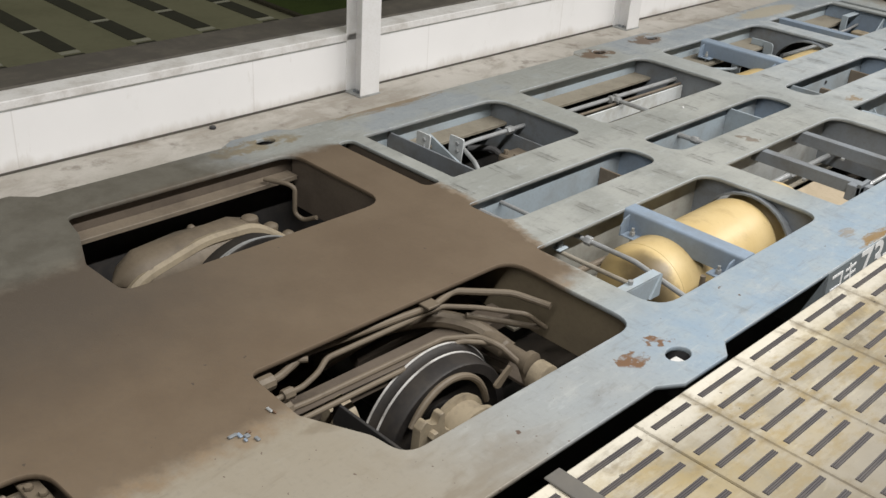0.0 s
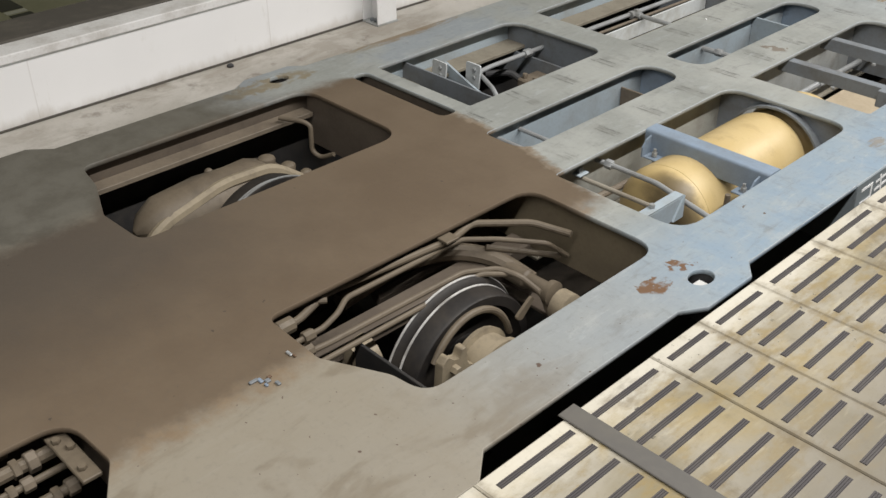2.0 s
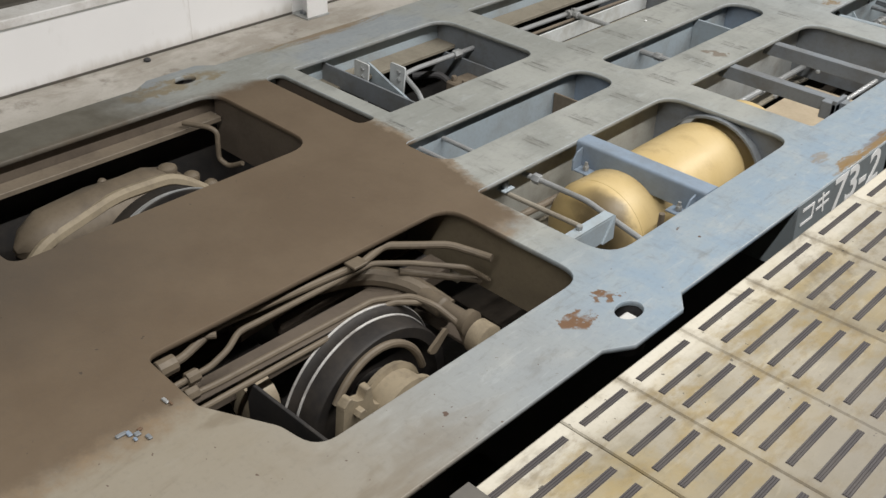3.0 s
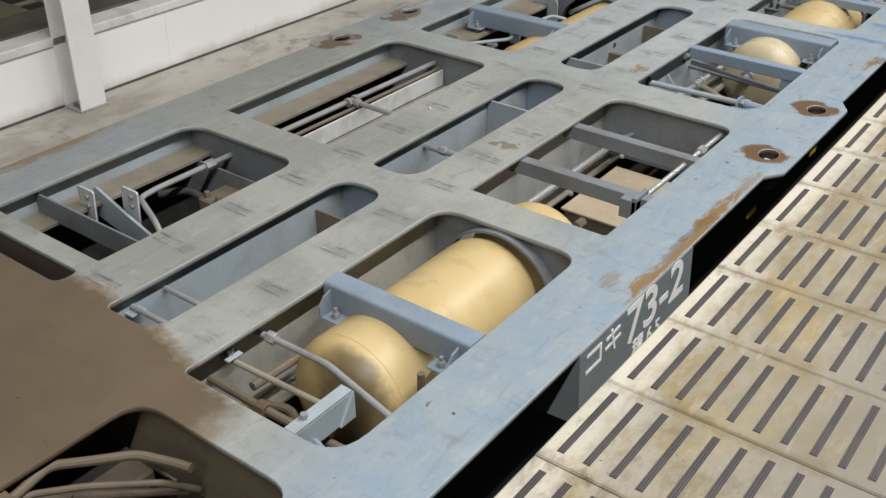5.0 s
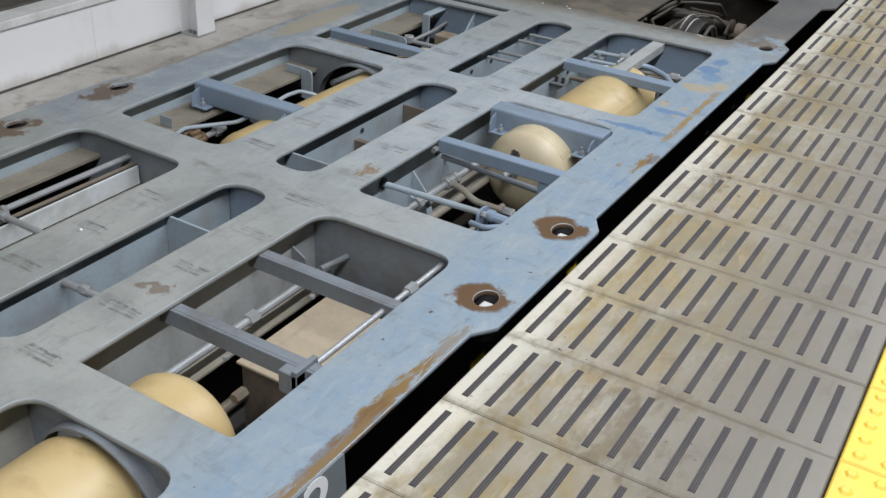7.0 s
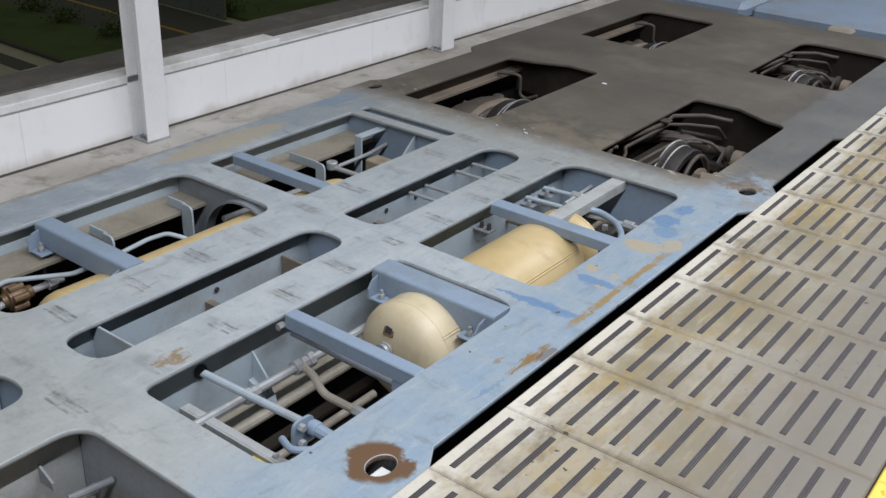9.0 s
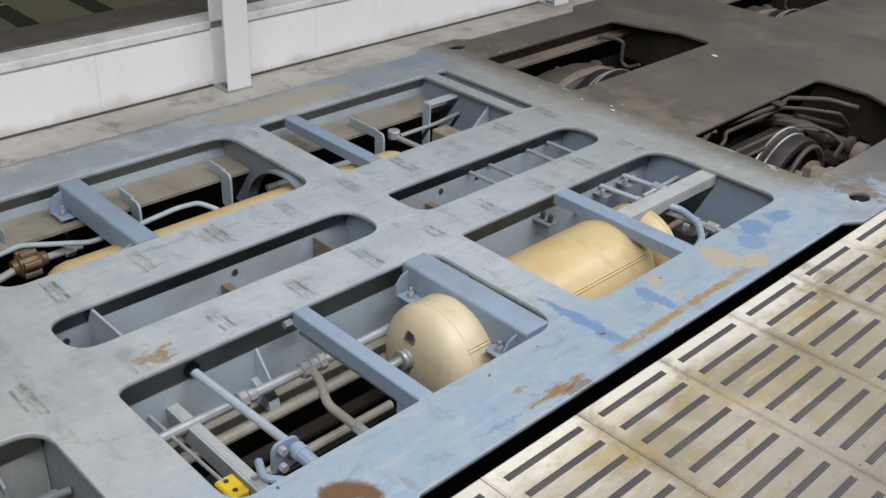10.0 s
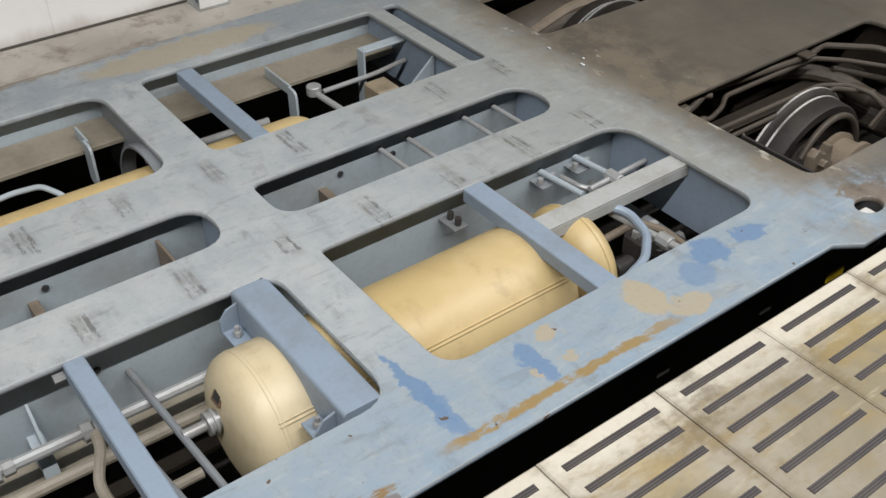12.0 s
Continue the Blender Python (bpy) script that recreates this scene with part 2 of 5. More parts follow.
    tan = k.math("MULTIPLY", k.math("MULTIPLY", k.ramp(y, 8.45, 8.7), k.ramp(y, 9.3, 8.9)), k.ramp(k.noise(4.0, 5, 0.7), 0.42, 0.6))
    c = k.mix(k.math("MULTIPLY", tan, 0.45), c, (0.20, 0.165, 0.115))
    chips = k.math("MULTIPLY", k.ramp(k.noise(24.0, 2, 0.5), 0.72, 0.75), k.ramp(x, -1.4, -1.3))
    chips = k.math("MAXIMUM", chips, k.math("MULTIPLY", k.ramp(k.noise(55.0, 2, 0.5), 0.72, 0.75), k.math("MULTIPLY", k.ramp(y, 2.9, 2.2), k.ramp(x, -1.75, -1.6))))
    c = k.mix(chips, c, (0.10, 0.07, 0.055))
    k.color(c)
    dusty = k.math("MAXIMUM", south, northd)
    k.rough(k.math("ADD", k.math("MULTIPLY", fine, 0.2), k.math("ADD", 0.42, k.math("MULTIPLY", dusty, 0.3))))
    k.bump(k.math("ADD", fine, k.math("MULTIPLY", mid, 1.5)), 0.22, 0.002)
    return k.m


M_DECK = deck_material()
M_BLUE = worn("underframe_blue_paint", (0.225, 0.285, 0.362), (0.17, 0.19, 0.205), 0.5, 0.48)
M_LIGHT = worn("pale_frame_paint", (0.33, 0.388, 0.428), (0.235, 0.235, 0.22), 0.6, 0.5, scale=4)
M_GREY = worn("grey_frame_paint", (0.19, 0.21, 0.23), (0.125, 0.12, 0.11), 0.7, 0.52, scale=5)
M_DUSTY = worn("dusty_brown_steel", (0.105, 0.083, 0.062), (0.065, 0.05, 0.038), 0.6, 0.75)
M_DUSTPIPE = worn("dusty_pipe", (0.175, 0.143, 0.105), (0.085, 0.068, 0.052), 0.6, 0.6)
M_PIPEDUST = worn("dust_coated_pipe", (0.14, 0.112, 0.078), (0.07, 0.055, 0.04), 0.6, 0.6)
# Dusty pipe colour darkened for the shade inside the northern openings.
M_PIPESHADE = worn("shaded_dusty_pipe", (0.058, 0.047, 0.035), (0.028, 0.022, 0.017), 0.6, 0.6)
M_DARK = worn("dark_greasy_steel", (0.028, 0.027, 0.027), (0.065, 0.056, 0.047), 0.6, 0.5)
M_WHEEL = worn("greasy_wheel_steel", (0.022, 0.020, 0.019), (0.05, 0.042, 0.034), 0.6, 0.5)
M_WHEEL.node_tree.nodes["Principled BSDF"].inputs["Specular IOR Level"].default_value = 0.2
# Brown steel darkened for shade in the northern openings and low in the bays.
M_STEELSHADE = worn("shaded_grimy_steel", (0.022, 0.018, 0.014), (0.04, 0.032, 0.024), 0.6, 0.7)
M_STEELSHADE.node_tree.nodes["Principled BSDF"].inputs["Specular IOR Level"].default_value = 0.15
M_OLIVE = worn("olive_dust_coat", (0.165, 0.135, 0.088), (0.10, 0.08, 0.055), 0.6, 0.7, scale=3)


def tank_paint(name, base, worn_c, dirt, spots=(), faded=None):
    """Brushed tank paint: patchy fading, runs down the sides, dirt, and dark spots (x, y, half sizes)."""
    k = Mat(name, 0.45)
    x, y, z = k.xyz()
    fade, runs, fine = k.noise(3.2, 5, 0.6, None, 0.4), k.noise(9.0, 5, 0.6, (0.8, 1.3, 0.5)), k.noise(70.0, 3, 0.7)
    c = k.mix(k.ramp(fade, 0.36, 0.66), base, worn_c)
    if faded:
        c = k.mix(k.ramp(k.math("ADD", y, k.math("MULTIPLY", fade, 0.08)), faded[0], faded[1]), c, (0.53, 0.455, 0.30))
    c = k.mix(k.math("MULTIPLY", k.ramp(runs, 0.52, 0.76), 0.32), c, dirt)
    c = k.mix(k.math("MULTIPLY", k.ramp(k.noise(7.0, 6, 0.7), 0.58, 0.72), 0.30), c, dirt)
    c = k.mix(k.math("MULTIPLY", k.ramp(fine, 0.6, 0.8), 0.3), c, dirt)
    wob = k.math("MULTIPLY", k.math("SUBTRACT", k.noise(9.0, 4), 0.5), 0.09)
    for sx, sy, ax, ay in spots:
        dx, dy = (k.math("DIVIDE", k.math("SUBTRACT", k.math("ADD", q, wob), o), a) for q, o, a in ((x, sx, ax), (y, sy, ay)))
        d = k.math("ADD", k.math("MULTIPLY", dx, dx), k.math("MULTIPLY", dy, dy))
        c = k.mix(k.math("MULTIPLY", k.ramp(d, 2.0, 0.2), 0.75), c, (0.05, 0.035, 0.02))
    k.color(c).rough(k.math("ADD", 0.33, k.math("MULTIPLY", fine, 0.25)))
    return k.bump(k.math("ADD", fine, fade), 0.06).m


M_TANK = tank_paint("cream_tank_paint", (0.49, 0.365, 0.165), (0.55, 0.425, 0.215), (0.27, 0.18, 0.085), [(-1.60, 3.505, 0.12, 0.05)])
M_TANK2 = tank_paint("pale_cream_tank_paint", (0.46, 0.35, 0.165), (0.51, 0.40, 0.21), (0.27, 0.185, 0.09), faded=(7.22, 7.04))
M_BOX = worn("beige_box_paint", (0.46, 0.385, 0.275), (0.30, 0.235, 0.16), 0.4, 0.6)
M_STEEL = worn("rim_highlight_steel", (0.80, 0.79, 0.77), (0.22, 0.2, 0.18), 0.9, 0.34, 0.35, scale=7)
M_ZINC = worn("galvanised_pipe", (0.37, 0.385, 0.39), (0.20, 0.185, 0.16), 0.5, 0.42, 0.3)
M_RUSTY = worn("rusty_steel", (0.13, 0.08, 0.048), (0.075, 0.05, 0.032), 0.6, 0.75)
M_LEDGE = worn("dusty_ledge", (0.235, 0.212, 0.165), (0.14, 0.12, 0.09), 0.6, 0.75)
M_YELLOW = worn("yellow_plastic", (0.62, 0.44, 0.02), (0.4, 0.28, 0.02), 0.3, 0.4)
M_BLACK = worn("black_rubber_and_shade", (0.03, 0.03, 0.032), (0.05, 0.045, 0.04), 0.5, 0.6)
M_WHITE = worn("white_marking_paint", (0.85, 0.855, 0.85), (0.68, 0.68, 0.66), 0.3, 0.5)
M_OFFWHITE = worn("faded_white_paint", (0.56, 0.59, 0.60), (0.33, 0.32, 0.28), 0.6, 0.5)
M_BAR = worn("dusty_pale_grey_paint", (0.36, 0.375, 0.37), (0.22, 0.205, 0.175), 0.6, 0.55)
M_PANEL = worn("dark_grey_side_panel", (0.185, 0.212, 0.225), (0.16, 0.165, 0.16), 0.5, 0.5)
M_BRASS = worn("tarnished_brass_valve", (0.15, 0.095, 0.048), (0.06, 0.04, 0.024), 0.8, 0.5, 0.3, scale=14)
M_STRIP = worn("grip_strip", (0.05, 0.045, 0.046), (0.085, 0.075, 0.065), 0.5, 0.7, grain=200)
M_TACTILE = worn("tactile_yellow_tile", (0.72, 0.50, 0.05), (0.55, 0.40, 0.08), 0.4, 0.55)
M_POST = worn("white_post_paint", (0.80, 0.80, 0.80), (0.6, 0.58, 0.54), 0.25, 0.4, bump=0.03)
M_CEIL = worn("low_bounce_dark_paint", (0.06, 0.06, 0.062), (0.04, 0.04, 0.04), 0.3, 0.7)
# Concrete kept near black to deepen the dark under the wagon.
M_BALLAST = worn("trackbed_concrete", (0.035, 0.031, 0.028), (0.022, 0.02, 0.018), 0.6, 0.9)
M_SILL = worn("dark_outer_sill", (0.075, 0.068, 0.058), (0.14, 0.125, 0.10), 0.5, 0.8)


def concrete():
    k = Mat("stained_concrete", 0.8)
    big, mid, fine = k.noise(1.2, 5, 0.6), k.noise(6.0, 6, 0.65), k.noise(70, 3, 0.7)
    c = k.mix(k.ramp(big, 0.35, 0.65), (0.38, 0.355, 0.31), (0.52, 0.495, 0.45))
    patch = k.noise(3.2, 5, 0.65, (1, 0.6, 1), 0.5)
    c = k.mix(k.math("MULTIPLY", k.ramp(patch, 0.48, 0.66), 0.55), c, (0.27, 0.235, 0.19))
    c = k.mix(k.math("MULTIPLY", k.ramp(mid, 0.53, 0.72), 0.65), c, (0.17, 0.14, 0.11))
    c = k.mix(k.math("MULTIPLY", k.ramp(fine, 0.5, 0.8), 0.3), c, (0.22, 0.2, 0.17))
    x, y, z = k.xyz()
    edge = k.math("MULTIPLY", k.ramp(k.math("ADD", x, k.math("MULTIPLY", mid, 0.25)), -4.05, -3.75), k.ramp(k.noise(2.0, 5, 0.7, (1, 0.5, 1)), 0.4, 0.6))
    c = k.mix(k.math("MULTIPLY", edge, 0.6), c, (0.25, 0.19, 0.12))
    return k.color(c).bump(k.math("ADD", fine, mid), 0.3).m


def wall_paint():
    k = Mat("white_wall_paint", 0.55)
    big, mid = k.noise(0.8, 4, 0.5), k.noise(9.0, 6, 0.7, (1, 1, 0.3))
    x, y, z = k.xyz()
    c = k.mix(k.ramp(big, 0.3, 0.7), (0.84, 0.838, 0.838), (0.89, 0.888, 0.888))
    c = k.mix(k.math("MULTIPLY", k.ramp(mid, 0.6, 0.8), 0.4), c, (0.45, 0.42, 0.36))
    foot = k.math("MULTIPLY", k.ramp(k.math("ADD", z, k.math("MULTIPLY", k.noise(3.0, 5, 0.7, (1, 1, 0.4)), 0.22)), -0.52, -0.62), 0.5)
    c = k.mix(foot, c, (0.42, 0.37, 0.30))
    c = k.mix(k.math("MULTIPLY", k.ramp(k.noise(2.2, 6, 0.7, (1, 1, 0.5)), 0.55, 0.75), 0.35), c, (0.55, 0.53, 0.48))
    seam = k.ramp(k.math("ABSOLUTE", k.math("SUBTRACT", k.math("FRACT", k.math("DIVIDE", k.math("ADD", y, 1.75), 1.7)), 0.5)), 0.003, 0.0015)
    c = k.mix(k.math("MULTIPLY", seam, 0.22), c, (0.4, 0.37, 0.33))
    return k.color(c).bump(k.noise(30, 4), 0.05).m


def tile_material():
    k = Mat("worn_platform_tile", 0.3)
    info = k.n("ShaderNodeObjectInfo")
    geo = k.n("ShaderNodeNewGeometry")
    k.pos = geo.outputs["Position"]
    big, mid, fine = k.noise(2.6, 5, 0.6, None, 0.6), k.noise(12.0, 5, 0.7, (1.6, 0.7, 1)), k.noise(80, 3, 0.7)
    x, y, z = k.xyz()
    c = k.mix(k.ramp(big, 0.36, 0.62), (0.21, 0.182, 0.12), (0.315, 0.29, 0.235))
    c = k.mix(k.math("MULTIPLY", k.ramp(mid, 0.46, 0.68), 0.8), c, (0.235, 0.175, 0.072))
    streak = k.noise(16.0, 5, 0.7, (2.2, 0.35, 1), 0.4)
    c = k.mix(k.math("MULTIPLY", k.ramp(streak, 0.54, 0.70), 0.38), c, (0.48, 0.435, 0.32))
    c = k.mix(k.math("MULTIPLY", k.math("MULTIPLY", k.ramp(k.noise(3.4, 5, 0.65, (1.2, 0.8, 1), 0.5), 0.46, 0.60), k.ramp(x, -0.25, -0.50)), 0.42), c, (0.34, 0.262, 0.115))
    c = k.mix(k.math("MULTIPLY", k.ramp(k.noise(38.0, 5, 0.75, (1.8, 0.6, 1)), 0.55, 0.7), 0.35), c, (0.15, 0.12, 0.075))
    c = k.mix(k.math("MULTIPLY", k.ramp(k.noise(4.0, 5, 0.7, (1, 0.5, 1)), 0.55, 0.72), 0.3), c, (0.135, 0.11, 0.075))
    c = k.mix(k.math("MULTIPLY", k.ramp(k.math("ADD", x, k.math("MULTIPLY", big, 0.3)), -0.36, 0.10), 0.9), c, (0.142, 0.128, 0.104))
    c = k.mix(k.math("MULTIPLY", k.ramp(k.math("ADD", x, k.math("MULTIPLY", mid, 0.16)), -0.50, -0.63), 0.76), c, (0.60, 0.57, 0.49))
    own = k.n("ShaderNodeSeparateXYZ")
    k.put(own.inputs[0], k.n("ShaderNodeTexCoord").outputs["Object"])
    rim = k.ramp(k.math("ADD", k.math("ABSOLUTE", own.outputs[1]), k.math("MULTIPLY", k.math("SUBTRACT", mid, 0.5), 0.10)), 0.118, 0.150)
    c = k.mix(k.math("MULTIPLY", k.math("MULTIPLY", rim, k.ramp(k.noise(5.0, 4, 0.7), 0.38, 0.6)), 0.55), c, (0.125, 0.095, 0.052))
    blot = k.math("MULTIPLY", k.ramp(k.noise(2.1, 6, 0.7, None, 0.8), 0.54, 0.66), k.ramp(mid, 0.38, 0.6))
    c = k.mix(k.math("MULTIPLY", blot, 0.6), c, (0.105, 0.085, 0.055))
    c = k.mix(k.math("MULTIPLY", info.outputs["Random"], 0.22), c, (0.19, 0.175, 0.145))
    c = k.mix(k.math("MULTIPLY", k.ramp(fine, 0.5, 0.8), 0.2), c, (0.13, 0.115, 0.09))
    chips = k.math("MULTIPLY", k.ramp(k.noise(42.0, 3, 0.6), 0.66, 0.70), k.ramp(k.noise(2.6, 3, 0.6), 0.56, 0.62))
    c = k.mix(k.math("MULTIPLY", chips, 0.85), c, (0.03, 0.027, 0.024))
    k.color(c)
    k.rough(k.math("ADD", 0.24, k.math("MULTIPLY", mid, 0.35)))
    return k.bump(fine, 0.08).m


M_COPING = worn("dirty_white_coping", (0.76, 0.755, 0.745), (0.42, 0.39, 0.35), 0.6, 0.6, scale=4)
M_CONC, M_WALL, M_TILE = concrete(), wall_paint(), tile_material()
M_PLAZA = worn("plaza_concrete", (0.50, 0.50, 0.40), (0.37, 0.37, 0.29), 0.6, 0.9, scale=0.4, grain=3)
M_ASPHALT = worn("dark_asphalt", (0.10, 0.103, 0.10), (0.14, 0.14, 0.124), 0.6, 0.9, scale=0.5, grain=4)
M_GRASS = worn("lawn_grass", (0.09, 0.14, 0.037), (0.05, 0.083, 0.025), 0.7, 0.95, scale=0.6, grain=5)
M_EDGE = worn("worn_plate_edge", (0.31, 0.34, 0.355), (0.16, 0.17, 0.17), 0.9, 0.45, scale=5)
M_BARE = worn("bare_bright_metal", (0.74, 0.74, 0.72), (0.5, 0.47, 0.42), 0.4, 0.35, 0.2)
M_TANKDUST = worn("dusty_cream_paint", (0.27, 0.225, 0.155), (0.13, 0.105, 0.075), 0.7, 0.6, scale=8)
M_PALE = worn("dusty_pale_paint", (0.36, 0.36, 0.325), (0.22, 0.205, 0.17), 0.6, 0.6)
M_PIPE = worn("beige_grey_pipe", (0.29, 0.265, 0.215), (0.15, 0.125, 0.095), 0.6, 0.55)
M_RUBBERSTRIP = worn("dull_lead_strip", (0.095, 0.09, 0.082), (0.13, 0.12, 0.10), 0.5, 0.5)
M_ENDBLUE = worn("end_plate_blue_paint", (0.20, 0.255, 0.33), (0.20, 0.18, 0.15), 0.5, 0.5, scale=3)
M_ROADLINE = worn("yellow_road_line", (0.55, 0.36, 0.06), (0.35, 0.25, 0.08), 0.4, 0.8)


# ---- mesh helpers ----
def finish(name, bm, material, parent=None, label="", smooth=True, sharp=35):
    me = bpy.data.meshes.new(name)
    bmesh.ops.recalc_face_normals(bm, faces=bm.faces)
    bm.to_mesh(me)
    bm.free()
    for mt in (material if isinstance(material, (list, tuple)) else [material]):
        me.materials.append(mt)
    if smooth:
        for p in me.polygons:
            p.use_smooth = True
        me.set_sharp_from_angle(angle=radians(sharp))
    ob = new(name, me)
    if parent is not None:
        ob.parent = parent
    if label:
        tagged(ob, label)
    return ob


def part(name, bm, material, parent, label=""):
    return finish(name, bm, material, parent, label)


def box(x0, x1, y0, y1, z0, z1, bevel=0.003, bm=None, turn=None):
    made = bmesh.new()
    bmesh.ops.create_cube(made, size=1.0)
    for v in made.verts:
        v.co = Vector(((x0 + x1) / 2 + v.co.x * (x1 - x0), (y0 + y1) / 2 + v.co.y * (y1 - y0), (z0 + z1) / 2 + v.co.z * (z1 - z0)))
    if bevel:
        bmesh.ops.bevel(made, geom=list(made.edges), offset=bevel, segments=1, affect="EDGES")
    if turn is not None:
        c = Vector(((x0 + x1) / 2, (y0 + y1) / 2, (z0 + z1) / 2))
        made.transform(Matrix.Translation(c) @ turn @ Matrix.Translation(-c))
    return join(bm, made)


def join(bm, made):
    if bm is None:
        return made
    me = bpy.data.meshes.new("tmp")
    made.to_mesh(me)
    made.free()
    bm.from_mesh(me)
    bpy.data.meshes.remove(me)
    return bm


def tube(points, r, seg=10, bm=None, caps=True):
    """A round bar or pipe along a line of points, with rounded bends."""
    pts = [Vector(p) for p in points]
    line = [pts[0]]
    for a, b, c in zip(pts, pts[1:], pts[2:]):
        d = min((a - b).length, (c - b).length, r * 5) * 0.45
        p, q = b + (a - b).normalized() * d, b + (c - b).normalized() * d
        for i in range(5):
            u = i / 4
            line.append(p * (1 - u) ** 2 + b * 2 * u * (1 - u) + q * u * u)
    line.append(pts[-1])
    made = bmesh.new()
    rings = []
    side = None
    for i, p in enumerate(line):
        way = (line[min(i + 1, len(line) - 1)] - line[max(i - 1, 0)]).normalized()
        if side is None:
            side = way.orthogonal().normalized()
        side = (side - way * side.dot(way)).normalized()
        up = way.cross(side)
        rings.append([made.verts.new(p + (side * math.cos(2 * math.pi * j / seg) + up * math.sin(2 * math.pi * j / seg)) * r) for j in range(seg)])
    for a, b in zip(rings, rings[1:]):
        for j in range(seg):
            made.faces.new((a[j], a[(j + 1) % seg], b[(j + 1) % seg], b[j]))
    if caps:
        made.faces.new(rings[0])
        made.faces.new(rings[-1])
    return join(bm, made)


def lathe(profile, origin, axis="y", seg=32, bm=None):
    """profile: (along, radius) pairs, turned round an axis through origin."""
    made = bmesh.new()
    rings = []
    for u, r in profile:
        ring = []
        for j in range(seg):
            a, b = r * math.cos(2 * math.pi * j / seg), r * math.sin(2 * math.pi * j / seg)
            co = {"y": (a, u, b), "x": (u, a, b), "z": (a, b, u)}[axis]
            ring.append(made.verts.new(Vector(origin) + Vector(co)))
        rings.append(ring)
    for a, b in zip(rings, rings[1:]):
        for j in range(seg):
            made.faces.new((a[j], a[(j + 1) % seg], b[(j + 1) % seg], b[j]))
    made.faces.new(rings[0])
    made.faces.new(rings[-1])
    return join(bm, made)


def slab(outline, depth, m, bm=None, bevel=0.0):
    """A flat plate of the outline (2D points), depth thick, put by the matrix m (outline in its x and y)."""
    made = bmesh.new()
    low = [made.verts.new((a, b, 0)) for a, b in outline]
    top = [made.verts.new((a, b, depth)) for a, b in outline]
    made.faces.new(low[::-1])
    made.faces.new(top)
    n = len(outline)
    for i in range(n):
        made.faces.new((low[i], low[(i + 1) % n], top[(i + 1) % n], top[i]))
    if bevel:
        bmesh.ops.bevel(made, geom=list(made.edges), offset=bevel, segments=1, affect="EDGES")
    made.transform(m)
    return join(bm, made)


def rounded(corners, steps=6):
    """corners: (x, y, r) in order; returns the outline with rounded corners."""
    out = []
    n = len(corners)
    for i, (x, y, r) in enumerate(corners):
        p, a, b = Vector((x, y)), Vector(corners[i - 1][:2]), Vector(corners[(i + 1) % n][:2])
        if r <= 0:
            out.append((x, y))
            continue
        u, v = (a - p).normalized(), (b - p).normalized()
        half = u.angle(v) / 2
        d = r / math.tan(half)
        s, e = p + u * d, p + v * d
        for j in range(steps + 1):
            w = j / steps
            q = s * (1 - w) ** 2 + p * 2 * w * (1 - w) + e * w * w
            out.append((q.x, q.y))
    return out


def rrect(x0, x1, y0, y1, a=0.08, b=0.08, c=0.08, d=0.08):
    """A rounded opening; radii at (x0,y0), (x1,y0), (x1,y1), (x0,y1)."""
    return rounded([(x0, y0, a), (x1, y0, b), (x1, y1, c), (x0, y1, d)])


def plate_with_holes(name, outlines, thick, rim=0.002):
    """A plate whose first outline is its edge and the rest its openings; top at z 0."""
    cu = bpy.data.curves.new(name, "CURVE")
    cu.dimensions, cu.fill_mode, cu.extrude, cu.bevel_depth, cu.bevel_resolution = "2D", "BOTH", thick / 2 - rim, rim, 0
    for pts in outlines:
        sp = cu.splines.new("POLY")
        sp.points.add(len(pts) - 1)
        for p, (a, b) in zip(sp.points, pts):
            p.co = (a, b, 0, 1)
        sp.use_cyclic_u = True
    tmp = bpy.data.objects.new(name, cu)
    scene.collection.objects.link(tmp)
    me = bpy.data.meshes.new_from_object(tmp.evaluated_get(bpy.context.evaluated_depsgraph_get()))
    bpy.data.objects.remove(tmp)
    bpy.data.curves.remove(cu)
    me.transform(Matrix.Translation((0, 0, -thick / 2)))
    bm = bmesh.new()
    bm.from_mesh(me)
    bmesh.ops.remove_doubles(bm, verts=bm.verts, dist=0.00005)
    bm.to_mesh(me)
    bm.free()
    me.name = name
    return me


def empty(name, label, category, kind="", group=""):
    return tagged(new(name), label, category, group, kind)


# ---- the setting ----
EDGE, TOP = -0.727, 0.380          # platform edge and height over the wagon's deck
FLOOR = -0.725                      # concrete strip beyond the wagon
WALL = -5.40
Y0, Y1 = -9.0, 22.0

tagged(finish("ground", box(-900, 900, -900, 900, -9.6, -9.45, 0), M_PLAZA), "pale concrete plaza far below the window", "ground", kind="structure")
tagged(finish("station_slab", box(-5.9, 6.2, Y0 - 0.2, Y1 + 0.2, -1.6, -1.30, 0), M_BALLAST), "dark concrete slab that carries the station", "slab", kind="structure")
tagged(finish("trackbed", box(-3.75, EDGE - 0.02, Y0, Y1, -1.30, -0.90, 0), M_BALLAST), "concrete trackbed, darkened for the shade below the wagon", "trackbed", kind="structure")
tagged(finish("floor", box(WALL - 0.25, -3.74, Y0, Y1, -1.3, FLOOR, 0.01), M_CONC), "stained pale concrete strip along the wall", "floor", kind="structure")
wall = tagged(finish("wall_west", box(WALL - 0.16, WALL, Y0, Y1, -1.3, -0.33, 0.004), M_WALL), "low white painted wall with scuffs", "wall", kind="structure")
tagged(finish("trim", box(WALL - 0.18, WALL + 0.012, Y0, 9.87, -0.328, -0.272, 0.006), M_COPING), "white coping on the low wall", "coping", kind="structure")
